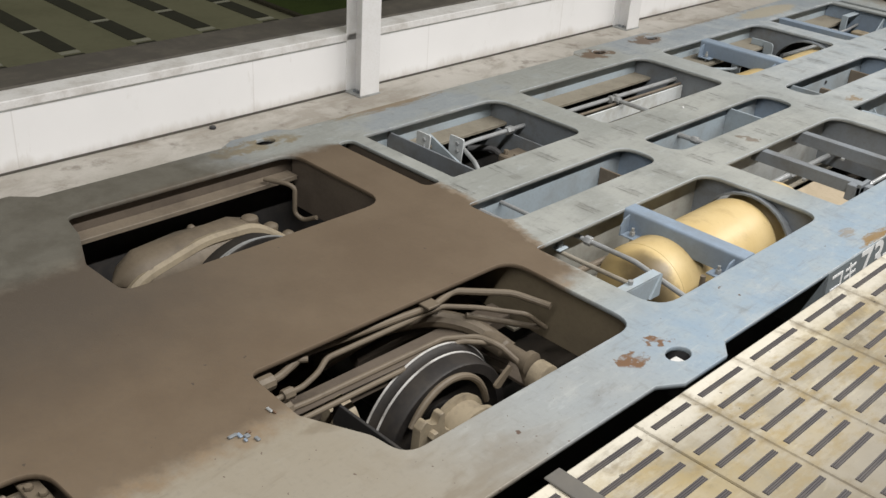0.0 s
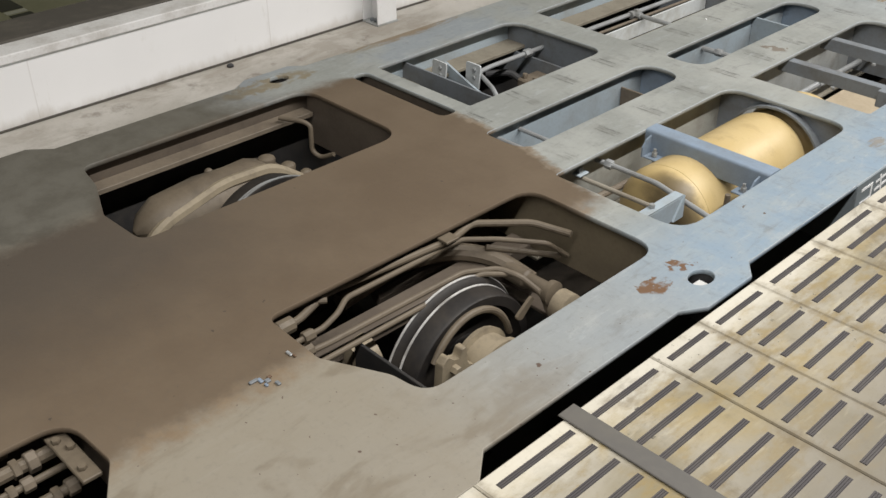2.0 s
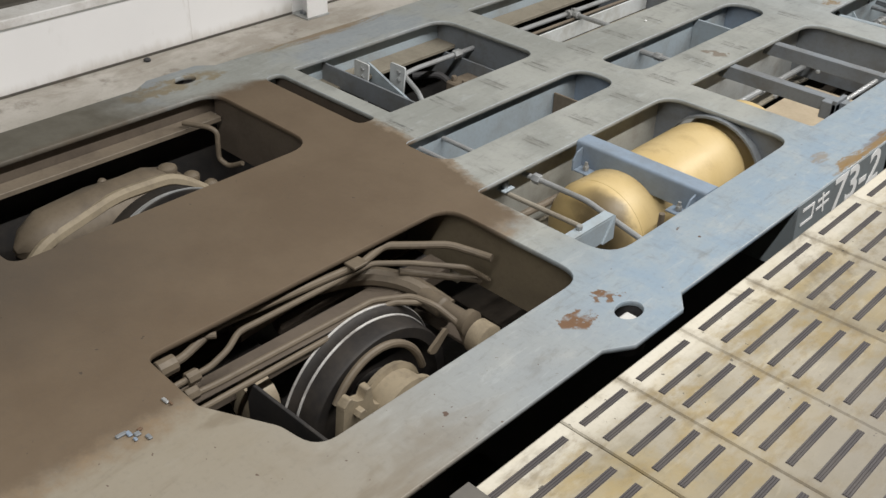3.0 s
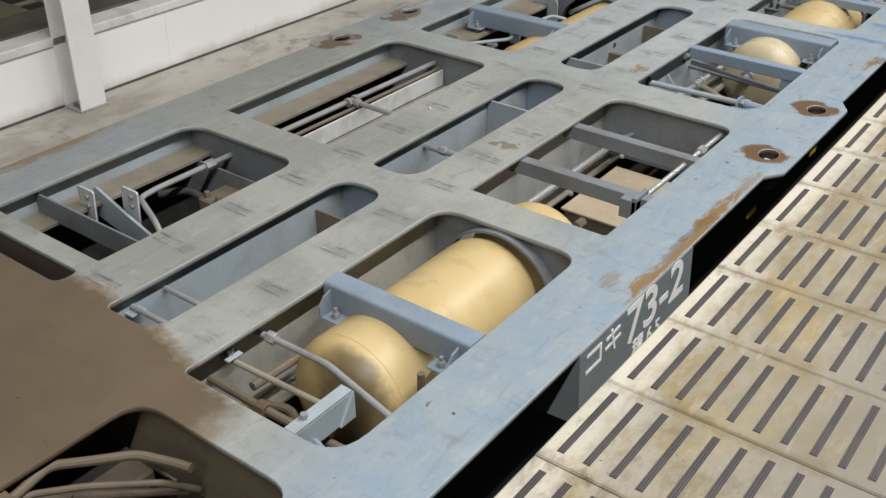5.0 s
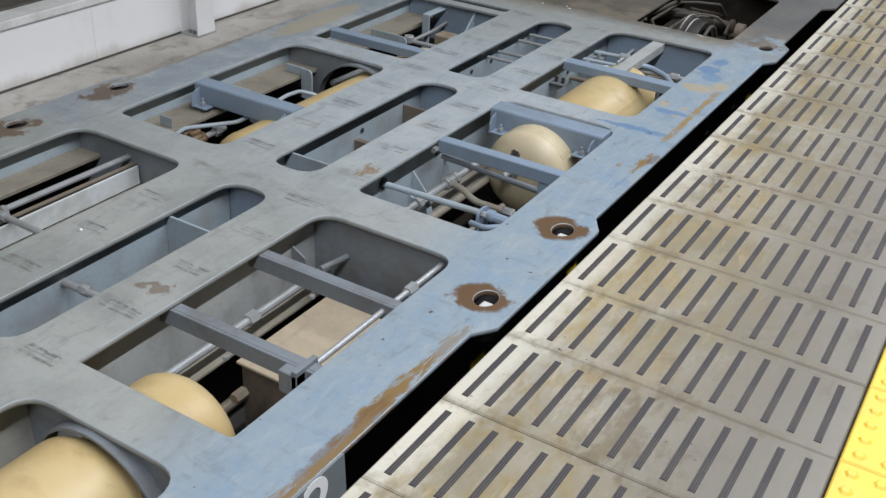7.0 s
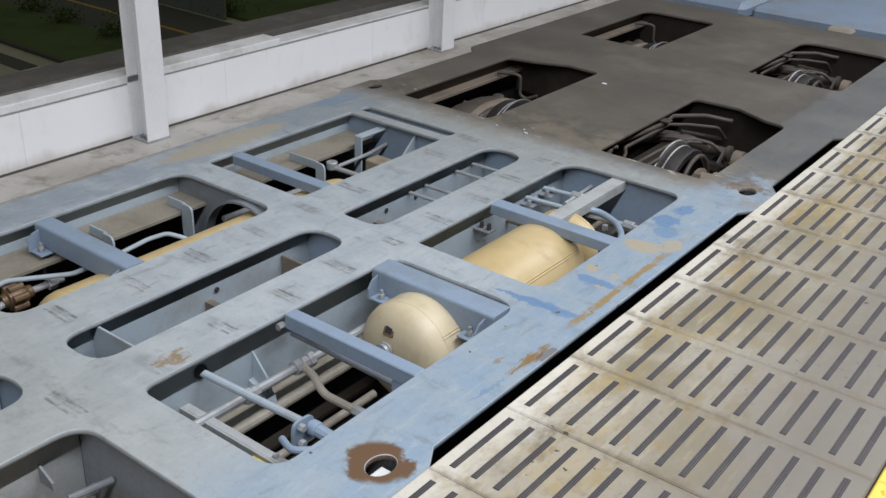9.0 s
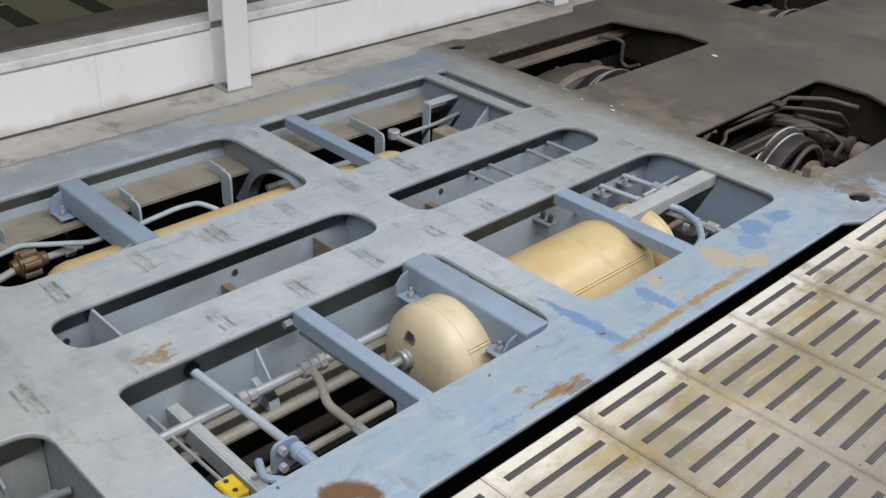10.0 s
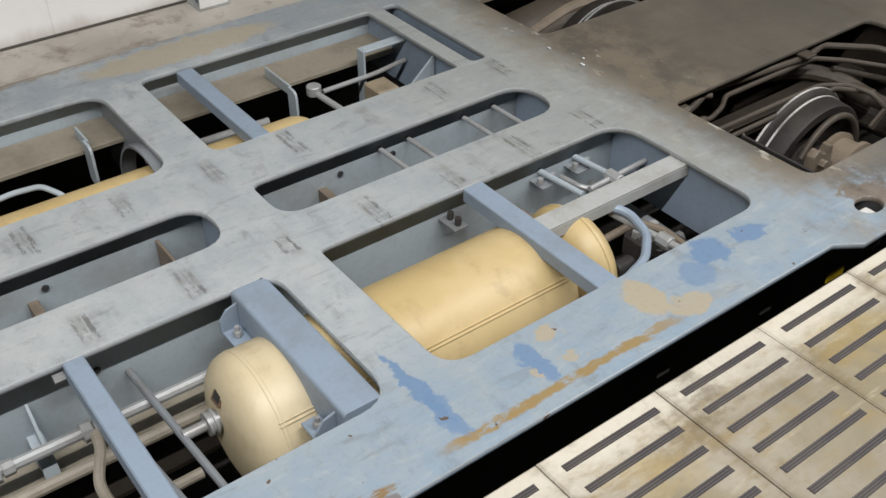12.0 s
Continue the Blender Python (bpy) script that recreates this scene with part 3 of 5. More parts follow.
tagged(finish("trim", box(WALL - 0.18, WALL + 0.006, 9.875, Y1, -0.328, -0.312, 0.004), M_COPING), "thin white cap on the low wall", "coping", kind="structure")
tagged(finish("trim", box(WALL + 0.001, WALL + 0.007, Y0, Y1, -0.335, -0.3295, 0.001), M_BAR), "dirty dull joint under the coping", "joint", kind="structure")
tagged(finish("window_sill", box(WALL - 0.55, WALL - 0.182, Y0, Y1, -0.6, -0.262, 0.01), M_SILL), "dark weathered outer sill", "sill", kind="structure")

tagged(finish("baseboard", box(WALL + 0.001, WALL + 0.010, Y0, Y1, FLOOR, FLOOR + 0.016, 0.003), M_SILL), "dark dirty joint along the wall foot", "joint", kind="structure")
platform = tagged(finish("pavement", box(EDGE + 0.06, 6.0, Y0, Y1, -1.3, TOP - 0.03, 0.01), M_CONC), "raised platform with worn tiles and grip strips", "platform", kind="structure")
# Unseen walls and ceiling added to close the place, dark to keep bounce low.
tagged(finish("wall_east", box(6.0, 6.2, Y0, Y1, -1.3, 6.5, 0), M_CEIL), "unseen dark wall added behind the platform", "wall", kind="structure")
tagged(finish("wall_south", box(-5.9, 6.2, Y0 - 0.2, Y0, -1.3, 6.5, 0), M_CEIL), "unseen dark end wall, added", "wall", kind="structure")
tagged(finish("wall_north", box(-5.9, 6.2, Y1, Y1 + 0.2, -1.3, 6.5, 0), M_CEIL), "unseen dark end wall, added", "wall", kind="structure")
tagged(finish("ceiling", box(-5.9, 6.2, Y0, Y1, 6.25, 6.5, 0), M_CEIL), "unseen dark ceiling, added", "ceiling", kind="structure")


def fixture(x, y):
    lamp = empty("ceiling_light", "long white fluorescent ceiling light", "lamp", group="ceiling lights")
    part("housing", box(x - 0.14, x + 0.14, y - 1.7, y + 1.7, 6.025, 6.25, 0.01), M_POST, lamp)
    return lamp


for lx, ly in LAMPS:
    fixture(lx, ly)


def wall_post():
    post = empty("steel_post", "white painted steel H-section post by the low wall", "post", group="posts along the wall")
    w, d = 0.185, 0.18
    part("front_flange", box(-0.012, 0, -w / 2, w / 2, 0.012, 6.9, 0.002), M_POST, post)
    part("back_flange", box(-d, -d + 0.012, -w / 2, w / 2, 0.012, 6.9, 0.002), M_POST, post)
    part("web", box(-d + 0.013, -0.013, -0.005, 0.005, 0.012, 6.9, 0), M_POST, post)
    part("base_plate", box(-d - 0.01, 0.008, -w / 2 - 0.008, w / 2 + 0.008, 0, 0.012, 0.002), M_BAR, post)
    for sx in (-0.07, -0.11):
        for sy in (-0.06, 0.06):
            part("bolt", lathe([(0.012, 0.012), (0.03, 0.012)], (sx, sy, 0), "z", 6), M_GREY, post)
    return post


post = wall_post()
post.matrix_basis = pose(-5.22, 1.70, FLOOR)
for py in (5.13, 8.51, 11.88, 15.25, -1.7):
    copy_thing(post, pose(-5.22, py, FLOOR))

# ---- the wagon ----
wagon = empty("freight_wagon", "blue-grey low flat container wagon with open deck frame, dusty ends", "wagon")

N0, N1X = -1.92, -1.325      # near bays
C0, C1X = -2.37, -2.145      # middle slots
F0, F1X = -3.243, -2.61      # far bays
EDGE_N, TAB_N, EDGE_F, TAB_F = -1.058, -1.005, -3.505, -3.56

outline = [(-1.0, -3.0), (-0.985, 1.74), (EDGE_N, 1.83), (EDGE_N, 2.71), (TAB_N, 2.80), (TAB_N, 3.05), (EDGE_N, 3.12), (EDGE_N, 5.33), (TAB_N, 5.41),
           (TAB_N, 6.19), (EDGE_N, 6.28), (EDGE_N, 8.52), (TAB_N, 8.60), (TAB_N, 8.86), (EDGE_N, 8.94), (EDGE_N, 9.85), (-0.985, 9.94), (-0.985, 12.35),
           (-3.58, 12.35), (-3.58, 9.94), (EDGE_F, 9.85), (EDGE_F, 8.94), (TAB_F, 8.86), (TAB_F, 8.60), (EDGE_F, 8.52), (EDGE_F, 6.28), (TAB_F, 6.19),
           (TAB_F, 5.41), (EDGE_F, 5.33), (EDGE_F, 3.12), (TAB_F, 3.05), (TAB_F, 2.80), (EDGE_F, 2.71), (EDGE_F, 1.83), (-3.58, 1.74), (-3.58, -3.0)]
openings = [
    rrect(N0, N1X, 3.125, 4.367, 0.02, 0.12, 0.10, 0.10), rrect(N0, N1X, 4.537, 5.696, 0.01, 0.02, 0.09, 0.10),
    rrect(N0 - 0.01, N1X, 5.908, 7.14, 0.06, 0.08, 0.10, 0.08), rrect(N0 - 0.025, N1X, 7.298, 8.528, 0.03, 0.09, 0.09, 0.12),
    rrect(C0, C1X, 3.197, 4.325, 0.03, 0.10, 0.10, 0.10), rrect(C0, C1X, 4.474, 5.688, 0.05, 0.11, 0.10, 0.10),
    rrect(C0, C1X, 5.909, 7.122, 0.09, 0.10, 0.10, 0.10), rrect(C0, C1X, 7.300, 8.438, 0.05, 0.09, 0.11, 0.11),
    rrect(F0, F1X, 3.353, 4.315, 0.01, 0.01, 0.09, 0.12), rrect(F0, F1X, 4.498, 5.693, 0.03, 0.06, 0.09, 0.10),
    rrect(F0, F1X, 5.890, 7.148, 0.08, 0.09, 0.09, 0.10), rrect(F0, F1X, 7.301, 8.335, 0.05, 0.05, 0.02, 0.02),
    rrect(F0, F1X, 3.185, 3.277, 0.045, 0.045, 0.03, 0.045), rrect(F0, F1X, 8.400, 8.478, 0.03, 0.03, 0.035, 0.035),
    rounded([(-1.93, 1.765, 0.04), (-1.66, 1.755, 0.05), (-1.45, 1.86, 0.10), (-1.32, 1.875, 0.08), (-1.32, 2.975, 0.10), (-1.925, 2.975, 0.10)]),
    rounded([(-3.275, 1.83, 0.05), (-3.10, 1.80, 0.08), (-2.87, 1.71, 0.05), (-2.61, 1.72, 0.06), (-2.61, 2.945, 0.12), (-3.275, 2.945, 0.10)]),
    rounded([(-1.93, -0.10, 0.05), (-1.32, -0.10, 0.08), (-1.32, 0.98, 0.10), (-1.52, 1.0, 0.08), (-1.70, 1.11, 0.06), (-1.93, 1.10, 0.10)]),
    rounded([(-3.25, -0.10, 0.05), (-2.61, -0.10, 0.08), (-2.61, 1.10, 0.06), (-2.85, 1.10, 0.08), (-3.05, 1.0, 0.06), (-3.25, 0.98, 0.10)]),
    rounded([(-1.925, 8.775, 0.05), (-1.32, 8.775, 0.06), (-1.32, 9.86, 0.08), (-1.45, 9.88, 0.10), (-1.66, 9.985, 0.05), (-1.93, 9.975, 0.05)]),
    rounded([(-3.25, 8.775, 0.06), (-2.62, 8.775, 0.06), (-2.62, 10.03, 0.06), (-2.87, 10.04, 0.05), (-3.08, 9.95, 0.08), (-3.25, 9.91, 0.05)]),
    rrect(-1.93, -1.31, 10.76, 11.87, 0.04, 0.06, 0.10, 0.12), rrect(-3.24, -2.64, 10.80, 11.90, 0.04, 0.05, 0.08, 0.10),
]
for hx in (-1.116, -3.459):
    for hy in (2.925, 5.535, 6.115, 8.785):
        openings.append([(hx + 0.042 * math.cos(a * math.pi / 12), hy + 0.055 * math.sin(a * math.pi / 12)) for a in range(24)])
deck_me = plate_with_holes("deck_plate", [outline] + openings, 0.020, 0.0025)
deck_me.materials.append(M_DECK)
deck_me.materials.append(M_EDGE)
for poly in deck_me.polygons:
    if 0.2 < poly.normal.z < 0.95 and 3.02 < poly.center.y < 8.62:
        poly.material_index = 1
deck = new("deck_plate", deck_me)
deck.parent = wagon
tagged(deck, "worn blue-grey steel deck plate, brown dust at the ends")
for hx in (-1.116, -3.459):
    for hy in (2.925, 5.535, 6.115, 8.785):
        # Socket walls painted black for the dark inside the hole.
        socket = part("lock_socket", lathe([(-0.12, 0.03), (-0.12, 0.052), (-0.022, 0.058), (-0.0215, 0.064), (-0.13, 0.064)], (hx, hy, 0), "z", 20), M_BLACK, wagon, "deck hole socket, painted black for the shade inside")
        part("lock", box(hx - 0.030, hx + 0.022, hy - 0.038, hy + 0.038, -0.118, -0.034, 0.010), M_BARE, socket, "bare bright metal lock")


def web(name, x0, x1, y0, y1, z0, z1, mat, bevel=0.002, label=""):
    return part(name, box(x0, x1, y0, y1, z0, z1, bevel), mat, wagon, label)


Z0 = -0.022
web("centre_sill", -1.997, -1.970, 3.02, 4.45, -0.33, Z0, M_PALE, label="dusty cream-grey centre sill side")
web("centre_sill", -1.997, -1.970, 4.452, 5.711, -0.33, Z0, M_BAR, label="dusty pale grey centre sill side")
web("centre_sill", -1.997, -1.985, 5.730, 8.62, -0.33, Z0, M_LIGHT, label="pale grey centre sill side")
web("centre_sill", -2.422, -2.396, 3.02, 5.700, -0.33, Z0, M_LIGHT, label="pale grey centre sill side")
web("centre_sill", -2.422, -2.410, 5.702, 8.62, -0.33, Z0, M_LIGHT, label="pale grey centre sill side")
web("centre_sill_bottom", -2.06, -1.90, 3.02, 8.62, -0.345, -0.333, M_LEDGE)
# Added screen: hides the lit floor so the void below the ledge stays black.
web("gap_screen", -3.36, -3.345, -2.9, 12.3, -0.62, -0.186, M_DARK, label="added dark screen that keeps the gap below the side sill black")
web("side_sill", -3.297, -3.285, 3.0, 8.62, -0.183, Z0, M_LIGHT, label="pale side sill")
web("side_sill", -3.317, -3.305, -2.9, 2.998, -0.12, Z0, M_DUSTY)
web("side_sill", -3.317, -3.305, 8.622, 12.3, -0.12, Z0, M_DUSTY)
web("side_sill_flange", -3.303, -3.225, -2.9, 2.94, -0.12, -0.098, M_DUSTPIPE, label="dusty ledge of the side sill")
web("side_sill_flange", -3.303, -3.225, 8.7, 12.3, -0.12, -0.098, M_DUSTPIPE, label="dusty ledge of the side sill")
web("side_sill_flange", -3.283, -3.155, 3.02, 5.75, -0.138, -0.12, M_LEDGE, label="dusty ledge of the side sill")
web("side_sill_flange", -3.283, -3.088, 5.752, 8.62, -0.138, -0.12, M_LEDGE, label="dusty ledge of the side sill")
# Sill carried far down and painted black in place of the gap's shade.
web("side_sill", -1.272, -1.260, -2.9, 12.3, -0.78, Z0, M_BLACK, label="side sill drawn deep and black for the dark gap by the platform")
web("centre_sill", -2.15, -2.138, -2.9, 3.0, -0.24, Z0, M_DUSTY, label="dust-covered sill side")
web("centre_sill", -2.15, -2.138, 8.64, 12.3, -0.24, Z0, M_DUSTY, label="dust-covered sill side")

# cross members that close the bays
web("cross_member", -3.283, -2.43, 8.482, 8.494, -0.22, Z0, M_BLUE)
web("cross_member", -3.283, -2.43, 3.281, 3.293, -0.22, Z0, M_DUSTY)
for x0, x1, y, mat, zb in ((-1.983, -1.274, 5.712, M_GREY, -0.30), (-1.983, -1.274, 8.545, M_BLUE, -0.26), (-3.283, -2.454, 4.33, M_GREY, -0.30),
                           (-3.283, -2.454, 5.71, M_GREY, -0.30), (-3.283, -2.454, 8.36, M_BLUE, -0.26), (-2.408, -1.999, 4.345, M_BLUE, -0.33),
                           (-2.408, -1.999, 5.705, M_BLUE, -0.33), (-2.408, -1.999, 7.14, M_BLUE, -0.33), (-2.408, -1.999, 8.455, M_BLUE, -0.33),
                           (-2.136, -1.274, 2.99, M_OLIVE, -0.27), (-3.283, -2.454, 2.95, M_DUSTY, -0.27), (-2.136, -1.274, 10.02, M_STEELSHADE, -0.27),
                           (-3.283, -2.454, 10.08, M_STEELSHADE, -0.27), (-3.283, -2.454, 11.92, M_STEELSHADE, -0.27), (-2.136, -1.274, 11.9, M_STEELSHADE, -0.27),
                           (-2.136, -1.274, 1.13, M_DUSTY, -0.20)):
    web("cross_member", x0, x1, y, y + 0.012, zb, Z0, mat)


FACE_Y = Matrix(((1, 0, 0, 0), (0, 0, -1, 0), (0, 1, 0, 0), (0, 0, 0, 1)))     # outline x, z; depth towards -y
FACE_X = Matrix(((0, 0, 1, 0), (1, 0, 0, 0), (0, 1, 0, 0), (0, 0, 0, 1)))     # outline y, z; depth towards +x


def at(x, y, z):
    return Matrix.Translation((x, y, z))


def saddle(y, cx, cz, r, x0, x1, mat):
    """A cross member cut out in an arch over a tank, with a lip round the arch."""
    arch = [(cx + r * math.cos(math.pi * a / 16), cz + r * math.sin(math.pi * a / 16)) for a in range(17)]
    pts = [(x0, -0.32), (x0, Z0), (x1, Z0), (x1, -0.32)] + [(a, max(b, -0.32)) for a, b in arch]
    turn = Matrix(((1, 0, 0, 0), (0, 0, -1, y), (0, 1, 0, 0), (0, 0, 0, 1)))
    ob = part("tank_saddle", slab(pts, 0.012, turn), mat, wagon, "arched cross member over the tank")
    lip = bmesh.new()
    ra, rb = [], []
    for a in range(17):
        t = math.pi * a / 16
        for ring, yy in ((ra, y + 0.001), (rb, y - 0.055)):
            ring.append([lip.verts.new((cx + q * math.cos(t), yy, cz + q * math.sin(t))) for q in (r - 0.004, r + 0.006)])
    for i in range(16):
        for j in range(2):
            lip.faces.new((ra[i][j], ra[i + 1][j], rb[i + 1][j], rb[i][j]))
        lip.faces.new((rb[i][0], rb[i + 1][0], rb[i + 1][1], rb[i][1]))
        lip.faces.new((ra[i][0], ra[i + 1][0], ra[i + 1][1], ra[i][1]))
    part("arch_lip", lip, mat, ob)


saddle(4.40, -1.66, -0.27, 0.245, -1.983, -1.274, M_GREY)
saddle(7.17, -2.79, -0.305, 0.275, -3.283, -2.454, M_GREY)


def tank(cx, cz, y0, y1, r, mat, label, nub=False, seam=True, waist=None):
    """A domed cylinder along y; at the waist two vessels meet dome to dome."""
    d = 0.085 if nub else 0.11
    arc = (1.45, 1.25, 1.0, 0.75, 0.5, 0.28, 0.12, 0)
    ends = [(y0, waist), (waist, y1)] if waist else [(y0, y1)]
    prof = []
    for n, (a0, a1) in enumerate(ends):
        rr = r - 0.006 * n
        low = 0.5 * rr
        first = [(a0 + d - d * math.sin(a), rr * math.cos(a) ** 0.6) for a in arc]
        last = [(a1 - d + d * math.sin(a), rr * math.cos(a) ** 0.6) for a in arc[::-1]]
        if n:
            first = [p for p in first if p[1] > low]
        if n < len(ends) - 1:
            last = [p for p in last if p[1] > low]
        prof += first + [(a0 + d + 0.002, rr), (a0 + d + 0.004, rr + 0.002), (a0 + d + 0.014, rr + 0.002), (a0 + d + 0.016, rr)] + last
    prof = [(y0, 0.001)] + prof + [(y1, 0.001)]
    ob = part("air_tank", lathe(prof, (cx, 0, cz), "y", 48), mat, wagon, label)
    if seam:
        for k in (36, 39):
            a = radians(k)
            p = (cx + (r + 0.001) * math.cos(a), y0 + d, cz + (r + 0.001) * math.sin(a))
            part("weld_seam", tube([p, (p[0], (waist or y1) - d, p[2])], 0.003, 6), mat, ob)
    if nub:
        part("nozzle", lathe([(y0 - 0.10, 0.016), (y0 - 0.035, 0.016), (y0 - 0.034, 0.034), (y0 - 0.026, 0.036), (y0 - 0.024, 0.031), (y0 - 0.018, 0.031), (y0 - 0.016, 0.036), (y0 - 0.008, 0.036), (y0 - 0.006, 0.026), (y0 + 0.03, 0.03)], (cx - 0.03, 0, cz + 0.04), "y", 20), M_ZINC, ob, "metal pipe nozzle on the tank end")
        frame_bm = slab(rounded([(-0.024, -0.036, 0.006), (0.024, -0.036, 0.006), (0.024, 0.036, 0.006), (-0.024, 0.036, 0.006)], 3), 0.007, Matrix.Identity(4), bevel=0.001)
        turn = at(cx - 0.028, y0 + 0.020, cz + 0.128) @ Matrix.Rotation(radians(62), 4, "X")
        frame_bm.transform(turn)
        part("name_plate", frame_bm, M_RUSTY, ob, "rust-edged plate with a dark face on the tank end")
        face = slab([(-0.015, -0.026), (0.015, -0.026), (0.015, 0.026), (-0.015, 0.026)], 0.0015, Matrix.Translation((0, 0, 0.0072)))
        face.transform(turn)
        part("plate_face", face, M_DARK, ob)
    return ob


tank(-1.685, -0.265, 3.47, 4.78, 0.215, M_TANK, "cream painted air tank with a dark brown spot", seam=False, waist=4.42)
tank(-1.660, -0.228, 6.82, 8.13, 0.205, M_TANK2, "pale cream air tank with pipe nozzle and weld seam", nub=True, waist=7.96)
tank(-2.72, -0.27, 6.08, 7.80, 0.20, M_TANK, "cream painted cylindrical air tank", seam=False)
# ---- details ----
def rod(name, pts, r, mat, label="", parent=None):
    return part(name, tube(pts, r), mat, parent or wagon, label)


def nut(p, axis, r, length, mat, parent, name="nut", seg=6):
    """A hexagonal or round fitting centred at p along an axis."""
    i = "xyz".index(axis)
    base = list(p)
    base[i] = 0
    return part(name, lathe([(p[i] - length / 2, r * 0.9), (p[i] - length / 2 + 0.003, r), (p[i] + length / 2 - 0.003, r), (p[i] + length / 2, r * 0.9)], base, axis, seg), mat, parent)


def plate(name, x0, x1, y0, y1, z0, z1, mat, label="", bevel=0.002):
    return part(name, box(x0, x1, y0, y1, z0, z1, bevel), mat, wagon, label)


def u_beam(y0, y1, x0, x1, top, deep, mat, side=-1):
    """A folded box beam across a bay, with rounded top edges and two hanger brackets."""
    pts = rounded([(y0, top - deep, 0.004), (y1, top - deep, 0.004), (y1, top, 0.014), (y0, top, 0.014)], 4)
    beam = part("crossbeam", slab(pts, x1 - x0, at(x0, 0, 0) @ FACE_X), mat, wagon, "light blue painted crossbeam")
    for bx in (x0 + 0.035, x1 - 0.125):
        part("hanger_bracket", box(bx, bx + 0.08, y0 - 0.055, y0 - 0.001, top - 0.105, top - 0.097, 0.002), mat, beam)
        part("bracket_side", slab([(y0 - 0.001, top - 0.02), (y0 - 0.001, top - 0.104), (y0 - 0.058, top - 0.104), (y0 - 0.058, top - 0.06), (y0 - 0.035, top - 0.03)], 0.007,
                                  at(bx - 0.0075 if bx < -1.6 and bx > -2.3 or bx < -2.9 else bx + 0.0805, 0, 0) @ FACE_X), mat, beam)
        nut((bx + 0.04, y0 - 0.028, top - 0.086), "z", 0.013, 0.02, M_ZINC, beam)
        part("bolt", tube([(bx + 0.04, y0 - 0.028, top - 0.2), (bx + 0.04, y0 - 0.028, top - 0.06)], 0.007, 8), M_ZINC, beam)
    return beam


# near bay with the large tank
u_beam(3.715, 3.80, -1.917, -1.328, 0.004, 0.10, M_BLUE)
rod("brake_pipe", [(-1.985, 3.452, -0.07), (-1.90, 3.46, -0.07), (-1.672, 3.464, -0.07), (-1.30, 3.39, -0.09)], 0.011, M_ZINC, "thin bent grey pipe")
nut((-1.905, 3.459, -0.07), "x", 0.021, 0.035, M_ZINC, wagon, "pipe_union")
rod("tie_rod", [(-1.985, 3.33, -0.10), (-1.50, 3.345, -0.10)], 0.010, M_PIPE)
plate("bolt_bracket", -1.984, -1.93, 3.30, 3.36, -0.085, -0.077, M_LIGHT)
nut((-1.955, 3.33, -0.065), "z", 0.014, 0.025, M_ZINC, wagon)
rod("pipe", [(-1.985, 3.255, -0.13), (-1.74, 3.25, -0.13), (-1.60, 3.27, -0.15), (-1.29, 3.29, -0.16)], 0.014, M_PIPEDUST, "grimy pipe")
nut((-1.74, 3.25, -0.13), "x", 0.024, 0.04, M_RUSTY, wagon, "pipe_union", 8)
rod("pipe", [(-1.905, 3.36, -0.20), (-1.895, 3.60, -0.20)], 0.016, M_DUSTPIPE)
rod("pipe", [(-1.96, 3.05, -0.27), (-1.80, 3.25, -0.27), (-1.62, 3.36, -0.3), (-1.45, 3.2, -0.33)], 0.022, M_DUSTPIPE, "dusty bent hose")
rod("hose_loop", [(-1.93, 3.20, -0.24), (-1.86, 3.34, -0.23), (-1.76, 3.38, -0.23), (-1.68, 3.33, -0.24), (-1.67, 3.24, -0.26), (-1.74, 3.18, -0.28)], 0.015, M_PIPEDUST, "grimy looped hose")
rod("hose_loop", [(-1.72, 3.16, -0.20), (-1.63, 3.29, -0.19), (-1.54, 3.29, -0.21), (-1.50, 3.20, -0.24)], 0.013, M_PIPEDUST)
plate("lower_plate", -1.96, -1.30, 3.05, 3.40, -0.46, -0.45, M_STEELSHADE)
bm = box(-1.522, -1.482, 3.13, 3.36, -0.012, -0.004, 0.001)
bm = box(-1.490, -1.482, 3.13, 3.36, -0.10, -0.013, 0.001, bm)
part("angle_bracket", bm, M_LIGHT, wagon, "pale blue angle bracket")
nut((-1.505, 3.19, 0.004), "z", 0.012, 0.016, M_ZINC, wagon)
part("angle_gusset", slab([(3.36, -0.005), (3.362, -0.10), (3.30, -0.10)], 0.008, at(-1.482, 0, 0) @ FACE_X), M_LIGHT, wagon)
rod("pipe", [(-1.48, 3.20, -0.08), (-1.40, 3.17, -0.07), (-1.36, 3.22, -0.06), (-1.33, 3.40, -0.06)], 0.010, M_BLUE, "thin blue pipe along the bay edge")
rod("tank_strap", [(-1.44, 3.62, -0.32), (-1.44, 3.62, -0.09)], 0.012, M_DUSTPIPE)

# second near bay: two blades, a box, rods
for y, bx in ((4.905, -1.915), (5.332, -1.915)):
    b = plate("cross_blade", -1.983, -1.328, y, y + 0.012, -0.085, -0.022, M_GREY, "grey steel cross blade")
    part("blade_lip", box(-1.983, -1.328, y + 0.0125, y + 0.05, -0.030, -0.0225, 0.001), M_GREY, b)
    nut((-1.66, y - 0.03, -0.080), "z", 0.011, 0.012, M_ZINC, b)
bm = box(-1.44, -1.37, 4.86, 4.903, -0.10, -0.02, 0.003)
part("corner_bracket", box(-1.39, -1.37, 4.86, 4.965, -0.14, -0.005, 0.002, bm), M_GREY, wagon)
rod("rod", [(-1.391, 4.92, -0.05), (-1.389, 5.70, -0.05)], 0.011, M_ZINC)
